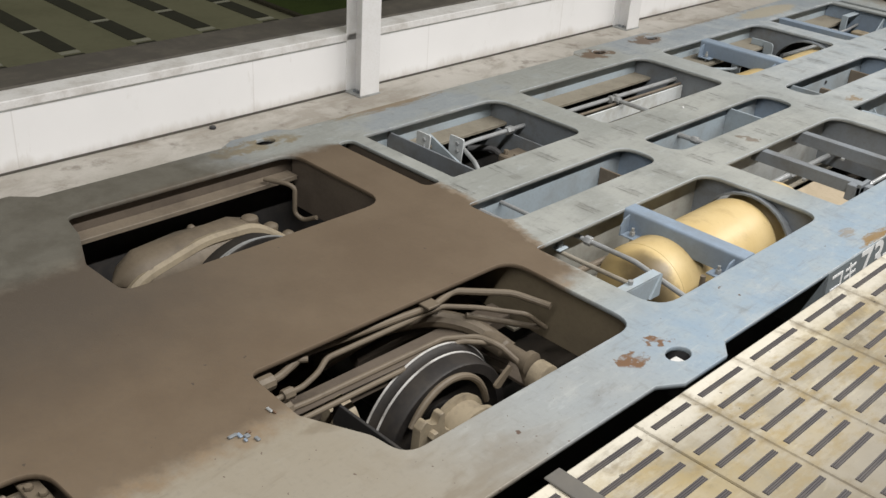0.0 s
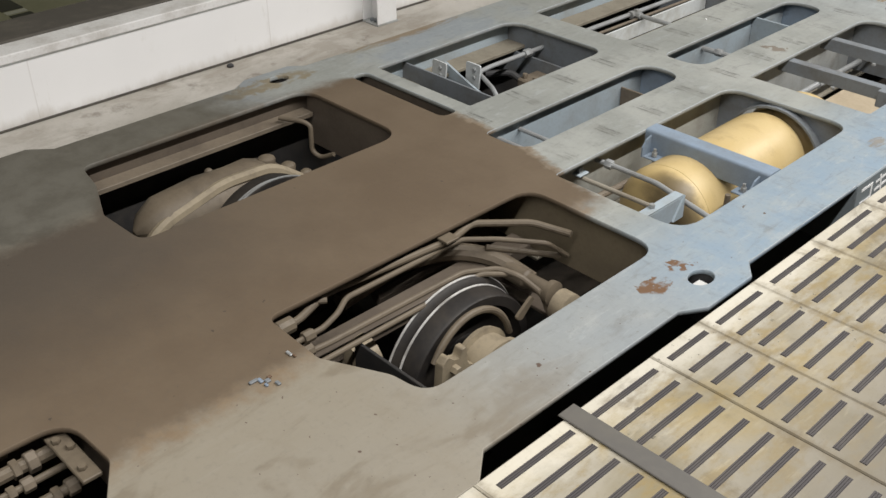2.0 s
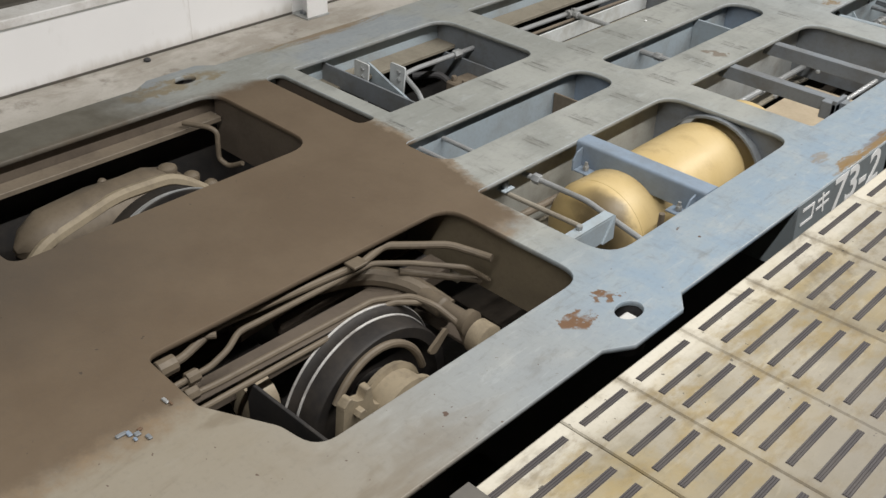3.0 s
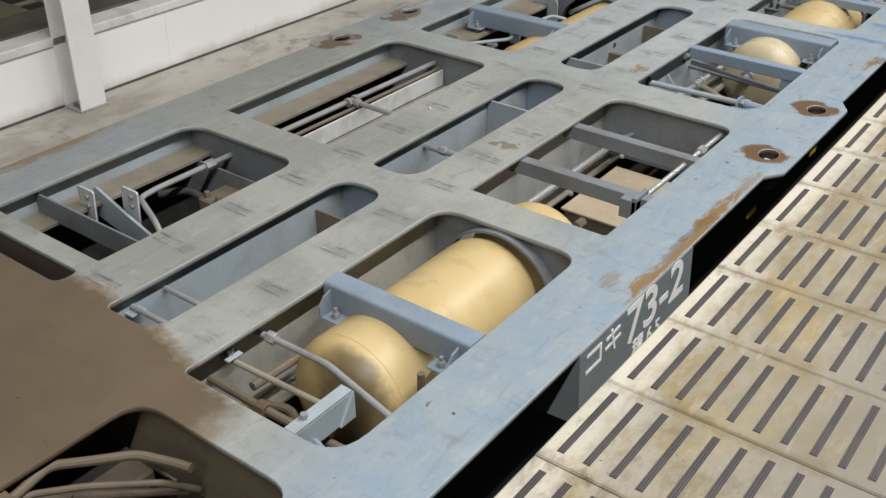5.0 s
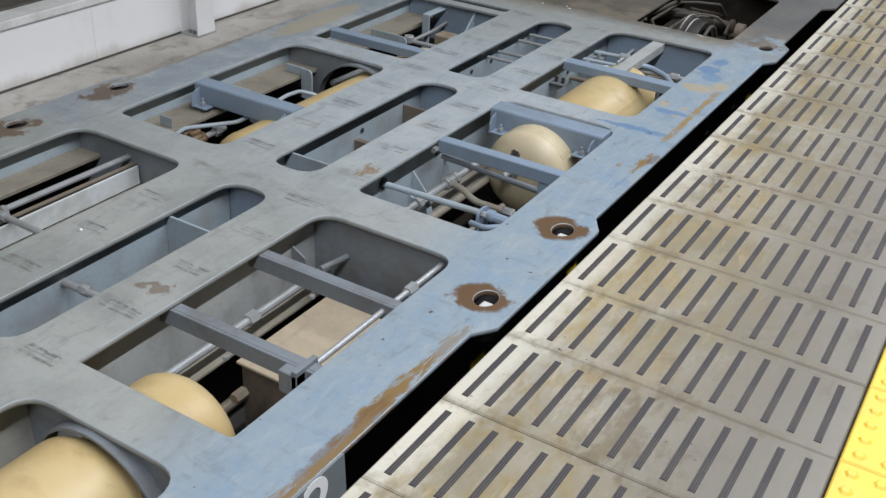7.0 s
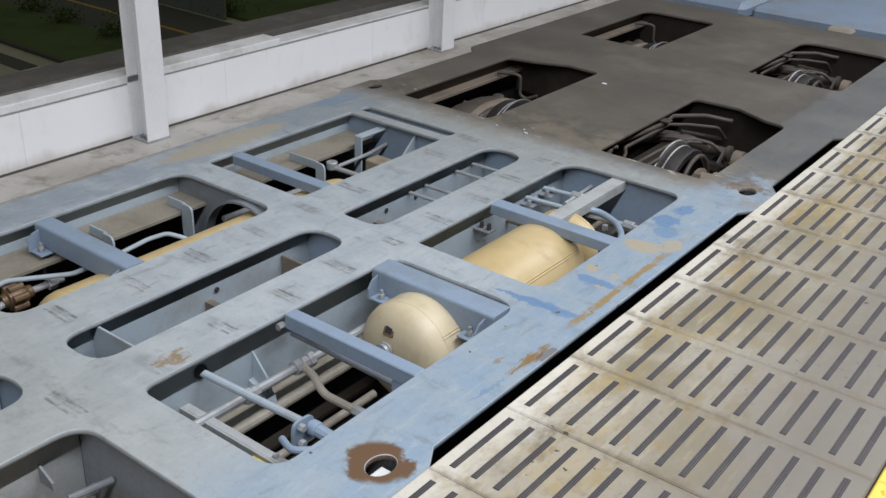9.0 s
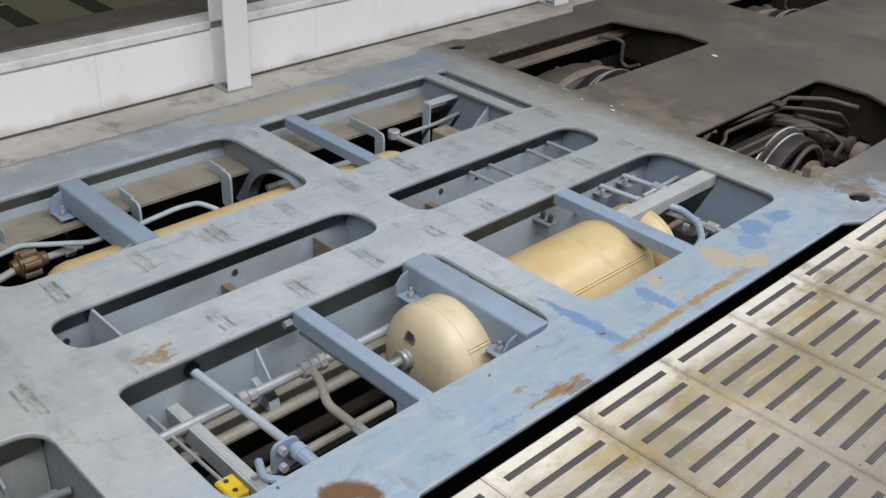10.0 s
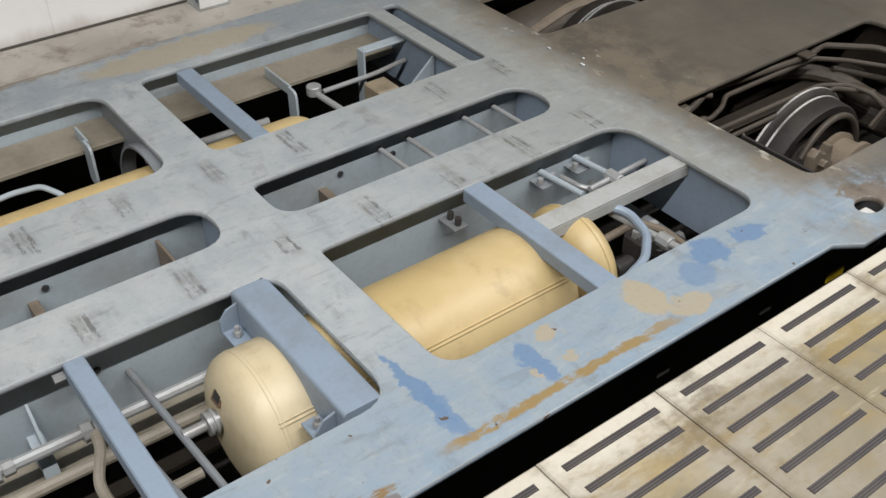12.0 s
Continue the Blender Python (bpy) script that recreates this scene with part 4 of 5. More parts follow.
nut((-1.39, 5.50, -0.05), "y", 0.02, 0.05, M_ZINC, wagon, "rod_coupling")
rod("pipe", [(-1.90, 4.60, -0.24), (-1.90, 5.70, -0.24)], 0.016, M_ZINC, "grey pipe")
nut((-1.90, 5.26, -0.24), "y", 0.026, 0.05, M_ZINC, wagon, "pipe_union")
nut((-1.60, 4.86, -0.19), "y", 0.02, 0.05, M_DUSTPIPE, wagon, "pipe_union")
part("gusset", slab([(-1.984, -0.10), (-1.984, -0.17), (-1.90, -0.17), (-1.905, -0.145)], 0.008, at(0, 5.575, 0) @ FACE_Y), M_GREY, wagon)
rod("short_rod", [(-1.835, 5.572, -0.165), (-1.81, 5.705, -0.165)], 0.012, M_GREY)
# Box sides are coloured darker than the lid.
eb = plate("equipment_box", -1.80, -1.42, 5.08, 5.56, -0.62, -0.29, M_DUSTPIPE, "brown equipment box with a beige lid", 0.008)
part("box_lid", box(-1.81, -1.41, 5.07, 5.57, -0.288, -0.276, 0.003), M_BOX, eb, "beige painted lid")
rod("pipe", [(-1.78, 4.80, -0.40), (-1.78, 5.07, -0.40)], 0.02, M_DUSTPIPE)

# third near bay: pipework, yellow block, clamp, bar
plate("cross_blade", -1.983, -1.30, 5.968, 5.976, -0.27, -0.20, M_GREY, "grey steel cross blade")
bm = box(-1.983, -1.30, 6.092, 6.100, -0.265, -0.196, 0.001)
part("angle_bar", box(-1.983, -1.30, 6.1005, 6.132, -0.205, -0.196, 0.001, bm), M_BAR, wagon, "dusty pale steel angle bar")
nut((-1.55, 6.117, -0.190), "z", 0.011, 0.012, M_ZINC, wagon)
rod("thin_rod", [(-1.985, 6.036, -0.20), (-1.60, 6.045, -0.20)], 0.006, M_ZINC)
yb = plate("yellow_block", -1.615, -1.525, 6.022, 6.083, -0.27, -0.195, M_YELLOW, "bright yellow plastic block", 0.006)
for dx in (-0.025, 0.02):
    part("mark", lathe([(-0.1948, 0.008), (-0.1935, 0.008)], (-1.568 + dx, 6.050, 0), "z", 10), M_BLACK, yb)
part("slot", box(-1.580, -1.562, 6.0205, 6.0218, -0.26, -0.225, 0), M_BLACK, yb)
rod("pull_rod", [(-1.985, 6.19, -0.10), (-1.52, 6.212, -0.10)], 0.014, M_LIGHT, "pale painted pull rod")
# Black disc drawn for the dark hole round the rod.
nut((-1.980, 6.19, -0.10), "x", 0.028, 0.006, M_BLACK, wagon, "rod_hole_dot", 16)
cl = part("clamp_plate", slab(rounded([(6.135, -0.155, 0.02), (6.225, -0.155, 0.02), (6.235, -0.06, 0.035), (6.14, -0.055, 0.03)], 4), 0.010, at(-1.50, 0, 0) @ FACE_X), M_BLUE, wagon, "blue clamp plate")
for zz in (-0.075, -0.135):
    nut((-1.478, 6.165, zz), "x", 0.014, 0.02, M_ZINC, cl)
nut((-1.47, 6.213, -0.10), "x", 0.026, 0.03, M_BLUE, cl, "collar", 16)
rod("pull_rod", [(-1.49, 6.213, -0.10), (-1.30, 6.217, -0.11)], 0.022, M_BLUE)
rod("pipe", [(-1.5, 6.10, -0.09), (-1.42, 6.06, -0.07), (-1.345, 6.11, -0.06), (-1.335, 6.35, -0.06)], 0.012, M_BLUE)
rod("air_pipe", [(-1.875, 5.80, -0.20), (-1.865, 7.0, -0.20)], 0.017, M_ZINC, "grey air pipe with unions")
for y, r in ((6.29, 0.030), (6.325, 0.022), (6.53, 0.030), (6.565, 0.026), (6.595, 0.030)):
    nut((-1.869, y, -0.20), "y", r, 0.03, M_ZINC, wagon, "pipe_union", 8)
rod("air_pipe", [(-1.85, 5.80, -0.30), (-1.84, 7.10, -0.30)], 0.018, M_PIPE, "dusty air pipe")
rod("branch_hose", [(-1.865, 6.545, -0.20), (-1.80, 6.54, -0.205), (-1.70, 6.49, -0.22), (-1.53, 6.49, -0.22), (-1.44, 6.48, -0.22)], 0.015, M_PIPE, "dusty branch hose")
nut((-1.53, 6.49, -0.22), "x", 0.02, 0.05, M_ZINC, wagon, "pipe_union")
rod("pipe", [(-1.69, 5.9, -0.35), (-1.69, 6.75, -0.35)], 0.016, M_PIPE)
for x, z, rail_mat in ((-1.88, -0.46, M_STEELSHADE), (-1.62, -0.48, M_DUSTY), (-1.45, -0.50, M_STEELSHADE)):
    plate("lower_rail", x - 0.03, x + 0.03, 5.75, 7.1, z - 0.02, z, rail_mat, "dark brown lower rail")
gus = slab([(-1.984, -0.13), (-1.984, -0.27), (-1.89, -0.27), (-1.905, -0.22)], 0.008, at(0, 6.43, 0) @ FACE_Y)
part("gusset", gus, M_LIGHT, wagon)
part("gusset", slab([(-1.984, -0.24), (-1.984, -0.32), (-1.88, -0.32), (-1.89, -0.28)], 0.04, at(0, 6.44, 0) @ FACE_Y), M_LIGHT, wagon)
bar = plate("cross_bar", -1.927, -1.328, 6.53, 6.586, -0.06, 0.0, M_BLUE, "light blue square cross bar", 0.004)
part("bar_leg", box(-1.43, -1.375, 6.535, 6.58, -0.30, -0.061, 0.003), M_BLUE, bar)
part("bar_bolt", lathe([(6.50, 0.014), (6.529, 0.014)], (-1.93, 0, -0.045), "y", 6), M_ZINC, bar)
rod("rod", [(-1.985, 6.70, -0.17), (-1.40, 6.74, -0.21)], 0.011, M_GREY)
rod("rod", [(-1.92, 6.56, -0.09), (-1.40, 6.63, -0.16)], 0.012, M_GREY)
u_beam(7.005, 7.118, -1.926, -1.345, 0.0, 0.11, M_BLUE)

# fourth near bay: bar, long angle, small rods, hose
plate("cross_bar", -1.942, -1.328, 7.832, 7.908, -0.05, -0.002, M_BLUE, "light blue cross bar", 0.003)
bm = box(-1.70, -1.628, 7.910, 8.543, -0.024, -0.016, 0.001)
part("angle_bar", box(-1.634, -1.628, 7.910, 8.543, -0.065, -0.025, 0.001, bm), M_BAR, wagon, "dusty pale grey angle bar along the bay")
for y, xe in ((8.20, -1.79), (8.36, -1.81)):
    rod("short_rod", [(-1.985, y, -0.10), (xe, y + 0.02, -0.10)], 0.011, M_LIGHT)
    plate("rod_bracket", -1.984, -1.915, y - 0.045, y + 0.025, -0.125, -0.118, M_GREY)
    for dy in (-0.035, 0.02):
        nut((-1.94, y + dy, -0.105), "z", 0.011, 0.025, M_ZINC, wagon)
rod("short_rod", [(-1.80, 8.26, -0.10), (-1.815, 8.54, -0.10)], 0.010, M_ZINC)
nut((-1.80, 8.375, -0.10), "x", 0.024, 0.06, M_ZINC, wagon, "coupling", 10)
rod("pipe", [(-1.985, 8.05, -0.17), (-1.85, 8.06, -0.17), (-1.80, 8.5, -0.17)], 0.013, M_DUSTPIPE)
rod("hose", [(-1.66, 8.19, -0.06), (-1.60, 8.235, -0.07), (-1.50, 8.22, -0.09), (-1.42, 8.13, -0.10), (-1.40, 8.02, -0.12)], 0.015, M_BLUE, "blue-grey bent hose")
rod("short_rod", [(-1.66, 8.22, -0.10), (-1.36, 8.26, -0.10)], 0.012, M_ZINC)
nut((-1.45, 8.248, -0.10), "x", 0.024, 0.05, M_ZINC, wagon, "coupling", 8)
for i, (x, y, z) in enumerate(((-1.60, 8.33, -0.2), (-1.52, 8.15, -0.2), (-1.50, 8.40, -0.22), (-1.54, 8.34, -0.25))):
    nut((x, y, z), "xyxz"[i], 0.028, 0.07, M_DARK, wagon, "valve_body", 12)
rod("pipe", [(-1.98, 8.46, -0.26), (-1.3, 8.44, -0.26)], 0.025, M_GREY)
rod("pipe", [(-1.97, 8.29, -0.15), (-1.88, 8.30, -0.15), (-1.83, 8.36, -0.16), (-1.84, 8.52, -0.16)], 0.010, M_ZINC)
rod("pipe", [(-1.62, 8.12, -0.16), (-1.62, 8.30, -0.15), (-1.54, 8.34, -0.15), (-1.38, 8.33, -0.15)], 0.014, M_DUSTPIPE, "dusty elbow pipe")
rod("pipe", [(-1.56, 8.10, -0.22), (-1.46, 8.22, -0.22), (-1.44, 8.42, -0.23)], 0.018, M_DARK)
part("valve_chest", box(-1.62, -1.53, 8.24, 8.36, -0.25, -0.16, 0.012), M_DARK, wagon, "dark valve chest with pipes")
for dy in (8.26, 8.34):
    nut((-1.575, dy, -0.155), "z", 0.016, 0.03, M_ZINC, wagon)
rod("pipe", [(-1.58, 7.95, -0.3), (-1.58, 8.5, -0.27)], 0.02, M_GREY)
rod("tank_strap", [(-1.45, 7.99, -0.40), (-1.45, 7.99, -0.10)], 0.010, M_GREY)
plate("tank_lug", -1.984, -1.895, 7.765, 7.822, -0.12, -0.110, M_GREY)
part("gusset", slab([(-1.984, -0.121), (-1.984, -0.19), (-1.90, -0.121)], 0.008, at(0, 7.80, 0) @ FACE_Y), M_GREY, wagon)
for lug_x in (-1.955, -1.915):
    nut((lug_x, 7.793, -0.096), "z", 0.011, 0.03, M_DARK, wagon)

# middle slots
for y in (3.31, 3.447):
    rod("slot_rod", [(-2.411, y, -0.07), (-2.0, y, -0.07)], 0.010, M_ZINC)
plate("rod_bracket", -2.408, -2.36, 3.28, 3.34, -0.09, -0.082, M_LIGHT)
rod("slot_rod", [(-2.411, 4.878, -0.08), (-2.0, 4.89, -0.08)], 0.014, M_ZINC)
nut((-2.30, 4.885, -0.08), "x", 0.020, 0.04, M_ZINC, wagon, "rod_coupling")
for y, top in ((5.355, -0.024), (6.07, -0.024), (6.98, -0.10), (4.18, -0.09)):
    plate("slot_rib", -2.394 if y < 5.7 else -2.408, -1.999, y, y + 0.010, -0.24, top, M_LIGHT if top > -0.03 else M_DUSTPIPE)
for y in (7.825, 7.945, 8.195, 8.335):
    rod("slot_rod", [(-2.411, y, -0.08), (-2.0, y + 0.01, -0.08)], 0.009, M_ZINC)
# Flat black dots painted on the webs for the dark of holes.
for y, z in ((5.99, -0.13), (4.98, -0.13), (6.63, -0.12), (7.66, -0.12), (7.88, -0.12)):
    nut((-2.407, y, z), "x", 0.012, 0.006, M_BLACK, wagon, "web_hole_dot", 14)
for y in (6.60, 7.60):
    part("gusset", slab([(-2.4095, -0.15), (-2.4095, -0.22), (-2.33, -0.22), (-2.335, -0.15)], 0.03, at(0, y, 0) @ FACE_Y), M_DUSTPIPE, wagon)
# More painted dots for dark holes, on the near web.
for y in (3.95, 6.62, 7.25, 8.0):
    nut((-1.982, y, -0.12), "x", 0.011, 0.006, M_BLACK, wagon, "web_hole_dot", 14)

# far bays
plate("cross_blade", -3.28, -2.60, 3.55, 3.56, -0.13, -0.035, M_GREY, "grey steel cross blade")
for xx, y0 in ((-3.16, 3.70), (-3.02, 3.80)):
    hb = slab(rounded([(xx - 0.055, -0.17, 0.01), (xx + 0.03, -0.24, 0.005), (xx + 0.05, -0.04, 0.012), (xx - 0.05, -0.04, 0.012)], 3), 0.008, at(0, y0, 0) @ FACE_Y)
    hp = part("hanger_plate", hb, M_OFFWHITE, wagon, "pale upright hanger plate")
    for dz in (-0.07, -0.11):
        nut((xx + 0.01, y0 - 0.012, dz), "y", 0.011, 0.012, M_ZINC, hp)
arm = slab(rounded([(-3.20, -0.20, 0.01), (-2.72, -0.30, 0.01), (-2.72, -0.23, 0.02), (-3.02, -0.13, 0.05), (-3.20, -0.06, 0.02)], 4), 0.012, at(0, 3.765, 0) @ FACE_Y)
part("hanger_arm", arm, M_LIGHT, wagon, "pale sloping hanger arm")
rod("brake_pipe", [(-3.03, 4.34, -0.10), (-3.035, 3.93, -0.10), (-3.04, 3.85, -0.11), (-2.88, 3.79, -0.13), (-2.74, 3.74, -0.22)], 0.012, M_ZINC, "thin bent grey pipe")
nut((-3.03, 4.21, -0.10), "y", 0.022, 0.05, M_ZINC, wagon, "pipe_union")
rod("hose", [(-3.15, 4.02, -0.20), (-3.06, 4.12, -0.19), (-2.95, 4.13, -0.24), (-2.9, 4.0, -0.3)], 0.018, M_BLACK, "black rubber hose")
bx = plate("junction_box", -3.0, -2.80, 4.10, 4.26, -0.32, -0.20, M_DUSTPIPE, "brown dusty box with bolts", 0.008)
for dx in (0.03, 0.10, 0.17):
    nut((-3.0 + dx, 4.13, -0.19), "z", 0.014, 0.03, M_DUSTPIPE, bx, "bolt")
plate("cross_blade", -3.28, -2.60, 4.26, 4.27, -0.30, -0.14, M_GREY)
rod("pull_rod", [(-2.995, 4.46, -0.08), (-2.973, 5.72, -0.08)], 0.013, M_ZINC, "long grey pull rod")
rod("pull_rod", [(-2.95, 4.46, -0.10), (-2.935, 5.72, -0.10)], 0.009, M_DUSTPIPE)
rod("side_rod", [(-2.976, 5.06, -0.08), (-2.60, 5.055, -0.08)], 0.013, M_ZINC)
for dy in (-0.025, 0.025):
    nut((-2.976, 5.06 + dy, -0.08), "y", 0.024, 0.02, M_ZINC, wagon, "clevis", 8)
nut((-2.94, 5.058, -0.08), "x", 0.022, 0.035, M_ZINC, wagon, "clevis", 8)
plate("channel", -2.918, -2.908, 4.46, 5.70, -0.185, -0.10, M_OFFWHITE, "whitish channel side", 0.002)
plate("channel_flange", -2.907, -2.50, 4.46, 5.70, -0.196, -0.186, M_LEDGE, "dusty beige channel flange")
for y in (4.75, 5.35):
    nut((-2.80, y, -0.180), "z", 0.014, 0.014, M_LEDGE, wagon, "bolt")
u_beam(6.372, 6.46, -3.222, -2.613, 0.004, 0.10, M_BLUE)
rod("air_pipe", [(-3.10, 5.86, -0.14), (-3.062, 5.92, -0.12), (-3.045, 6.02, -0.12), (-3.06, 6.13, -0.115), (-2.93, 6.34, -0.12), (-2.92, 6.53, -0.11), (-2.932, 6.71, -0.10), (-2.92, 6.80, -0.10), (-2.85, 6.85, -0.12), (-2.80, 6.87, -0.18)], 0.010, M_LIGHT, "white painted bent air pipe")
valve = part("valve", lathe([(6.07, 0.012), (6.072, 0.026), (6.09, 0.030), (6.095, 0.040), (6.115, 0.045), (6.15, 0.045), (6.17, 0.038), (6.18, 0.028), (6.20, 0.026), (6.205, 0.016)], (-3.014, 0, -0.17), "y", 20), M_BRASS, wagon, "tarnished brown valve with a ring of lugs")
for i in range(6):
    a = i * math.pi / 3 + 0.3
    cxv, czv = -3.014 + 0.043 * math.cos(a), -0.17 + 0.043 * math.sin(a)
    part("lug", lathe([(6.10, 0.010), (6.102, 0.015), (6.163, 0.015), (6.165, 0.010)], (cxv, 0, czv), "y", 10), M_BRASS, valve)
rod("valve_stem", [(-2.985, 6.0, -0.18), (-3.014, 6.12, -0.17), (-3.01, 6.34, -0.17)], 0.014, M_ZINC, "", valve)
nut((-3.012, 6.29, -0.17), "y", 0.026, 0.04, M_ZINC, valve)
plate("ledge_tab", -3.19, -3.11, 6.10, 6.105, -0.1195, -0.07, M_LIGHT)
rod("pipe", [(-3.20, 5.88, -0.20), (-3.0, 5.95, -0.2), (-2.9, 6.0, -0.25)], 0.016, M_GREY)
rod("pipe", [(-3.1, 5.85, -0.26), (-2.95, 6.25, -0.27)], 0.014, M_ZINC)
plate("small_bracket", -3.02, -2.92, 5.93, 5.99, -0.21, -0.20, M_LIGHT)
nut((-3.05, 5.93, -0.12), "y", 0.022, 0.04, M_ZINC, wagon, "pipe_union", 8)
for y in (6.60, 7.02):
    br = plate("ledge_bracket", -3.19, -3.07, y, y + 0.010, -0.1195, -0.075, M_LIGHT, "pale bracket on the ledge", 0.002)
    part("bracket_tongue", slab(rounded([(-3.08, -0.24, 0.02), (-3.01, -0.24, 0.02), (-3.01, -0.075, 0.03), (-3.08, -0.075, 0.002)], 3), 0.010, at(0, y - 0.001, 0) @ FACE_Y), M_LIGHT, br)
plate("cross_bar", -3.222, -2.613, 7.448, 7.515, -0.05, -0.002, M_BLUE, "light blue cross bar", 0.003)
br = plate("ledge_bracket", -3.19, -2.99, 7.80, 7.81, -0.1195, -0.075, M_LIGHT, "pale bracket on the ledge")
part("bracket_tongue", slab(rounded([(-2.99, -0.22, 0.02), (-2.93, -0.22, 0.02), (-2.93, -0.075, 0.03), (-2.99, -0.075, 0.002)], 3), 0.010, at(0, 7.80, 0) @ FACE_Y), M_LIGHT, br)
bm = box(-3.05, -3.0, 8.15, 8.16, -0.36, -0.04, 0.002)
part("strap_frame", box(-3.05, -3.0, 8.161, 8.36, -0.05, -0.04, 0.002, bm), M_LIGHT, wagon, "light blue bent strap frame")
part("gusset", slab([(8.35, -0.03), (8.35, -0.20), (8.15, -0.20)], 0.010, at(-2.80, 0, 0) @ FACE_X), M_LIGHT, wagon, "pale triangular gusset")
plate("wood_block", -2.93, -2.82, 8.10, 8.2, -0.22, -0.13, M_TANKDUST, "tan wooden block", 0.006)
rod("pipe", [(-2.99, 7.90, -0.13), (-2.70, 7.93, -0.14)], 0.013, M_ZINC)
nut((-2.98, 7.90, -0.12), "z", 0.03, 0.04, M_ZINC, wagon, "valve_body", 12)
rod("pipe", [(-2.98, 7.94, -0.14), (-3.0, 8.2, -0.15), (-2.995, 8.35, -0.13)], 0.010, M_ZINC)
rod("pipe", [(-3.02, 7.2, -0.2), (-3.0, 7.7, -0.2)], 0.016, M_ZINC)

# lettered panel on the side sill
panel = part("side_panel", slab(rounded([(3.885, -0.27, 0.015), (4.665, -0.27, 0.015), (4.665, -0.004, 0.002), (3.885, -0.004, 0.002)], 3), 0.0065, at(-1.0570, 0, 0) @ FACE_X), M_PANEL, wagon, "dark grey side panel with white lettering")
part("panel_end", box(-1.26, -1.058, 3.885, 3.893, -0.27, -0.023, 0.001), M_PANEL, panel)
part("panel_end", box(-1.26, -1.058, 4.657, 4.665, -0.27, -0.023, 0.001), M_PANEL, panel)


# the panel leans out a little at its foot
panel.matrix_basis = at(-1.05, 0, -0.004) @ Matrix.Rotation(radians(-3), 4, "Y") @ at(1.05, 0, 0.004)


def stroke_letter(strokes, y, z, w, h, t):
    bm = bmesh.new()
    for i, (a, b, c, d) in enumerate(strokes):
        p, q = Vector((y + a * w, z + b * h)), Vector((y + c * w, z + d * h))
        n = (q - p).orthogonal().normalized() * t / 2
        bm = slab([(p - n)[:], (q - n)[:], (q + n)[:], (p + n)[:]], 0.0012, at(-1.0502 + 0.0004 * i, 0, 0) @ FACE_X, bm)
    return bm


part("lettering", stroke_letter([(0.05, 0.93, 0.95, 0.93), (0.90, 0.98, 0.90, 0.02), (0.0, 0.10, 0.93, 0.10)], 3.920, -0.100, 0.100, 0.068, 0.012), M_WHITE, panel)
part("lettering", stroke_letter([(0.05, 0.72, 0.95, 0.80), (0.0, 0.34, 1.0, 0.42), (0.38, 1.0, 0.62, 0.0)], 4.040, -0.106, 0.100, 0.086, 0.011), M_WHITE, panel)


def sign_text(words, y, z, size, squeeze, fat=0.0045):
    cu = bpy.data.curves.new("lettering", "FONT")
    cu.body, cu.size, cu.extrude, cu.offset = words, size, 0.0006, fat
    tmp = bpy.data.objects.new("lettering", cu)
    scene.collection.objects.link(tmp)
    me = bpy.data.meshes.new_from_object(tmp.evaluated_get(bpy.context.evaluated_depsgraph_get()))
    bpy.data.objects.remove(tmp)
    bpy.data.curves.remove(cu)
    me.transform(at(-1.0496, y, z) @ FACE_X @ Matrix.Diagonal((squeeze, 1, 1, 1)))
    me.materials.append(M_WHITE)
    ob = new("lettering", me)
    ob.parent = panel


sign_text("73-2", 4.172, -0.146, 0.205, 1.16, 0.003)
sign_text("積 6.5", 4.228, -0.222, 0.082, 1.0, 0.001)
for y in (5.55, 6.32, 8.75):
    plate("yellow_tag", -1.165, -1.158, y, y + 0.09, -0.33, -0.295, M_YELLOW, "small yellow tag under the edge")
for y in (1.9, 7.9, 8.35):
    plate("side_lug", -1.25, -1.13, y, y + 0.05, -0.24, -0.14, M_DARK)
plate("step_plate", -1.24, -0.98, 1.35, 1.72, -0.24, -0.22, M_LEDGE)


# bogies: wheels, pipes and brake gear seen through the end openings
def wheelset(y, z=-0.40):
    ws = part("wheelset", tube([(-3.35, y, z), (-1.2, y, z)], 0.065, 16), M_DARK, wagon, "dusty axle with two small steel wheels")
    for sx, cx in ((1, -1.735), (-1, -2.845)):
        prof = [(-0.045, 0.10), (-0.045, 0.29), (-0.042, 0.318), (-0.03, 0.322), (-0.018, 0.316), (-0.008, 0.302), (0.07, 0.296), (0.078, 0.29), (0.078, 0.255), (0.03, 0.235), (0.03, 0.13), (0.085, 0.12), (0.085, 0.07)]
        part("wheel", lathe([(cx + sx * u, r) for u, r in prof], (0, y, z), "x", 64), M_WHEEL, ws, "dark steel wheel")
        # Worn rims; the rings' pale diffuse colour stands in for highlight lines.
        for a, b, r in ((-0.036, -0.028, 0.3235), (0.0, 0.008, 0.3035)):
            ring = lathe([(cx + sx * a, r - 0.004), (cx + sx * a, r), (cx + sx * b, r), (cx + sx * b, r - 0.004)], (0, y, z), "x", 64)
            part("rim_highlight", ring, M_STEEL if sx > 0 else M_ZINC, ws, "pale ring painted for the highlight on the worn wheel rim")
    return ws


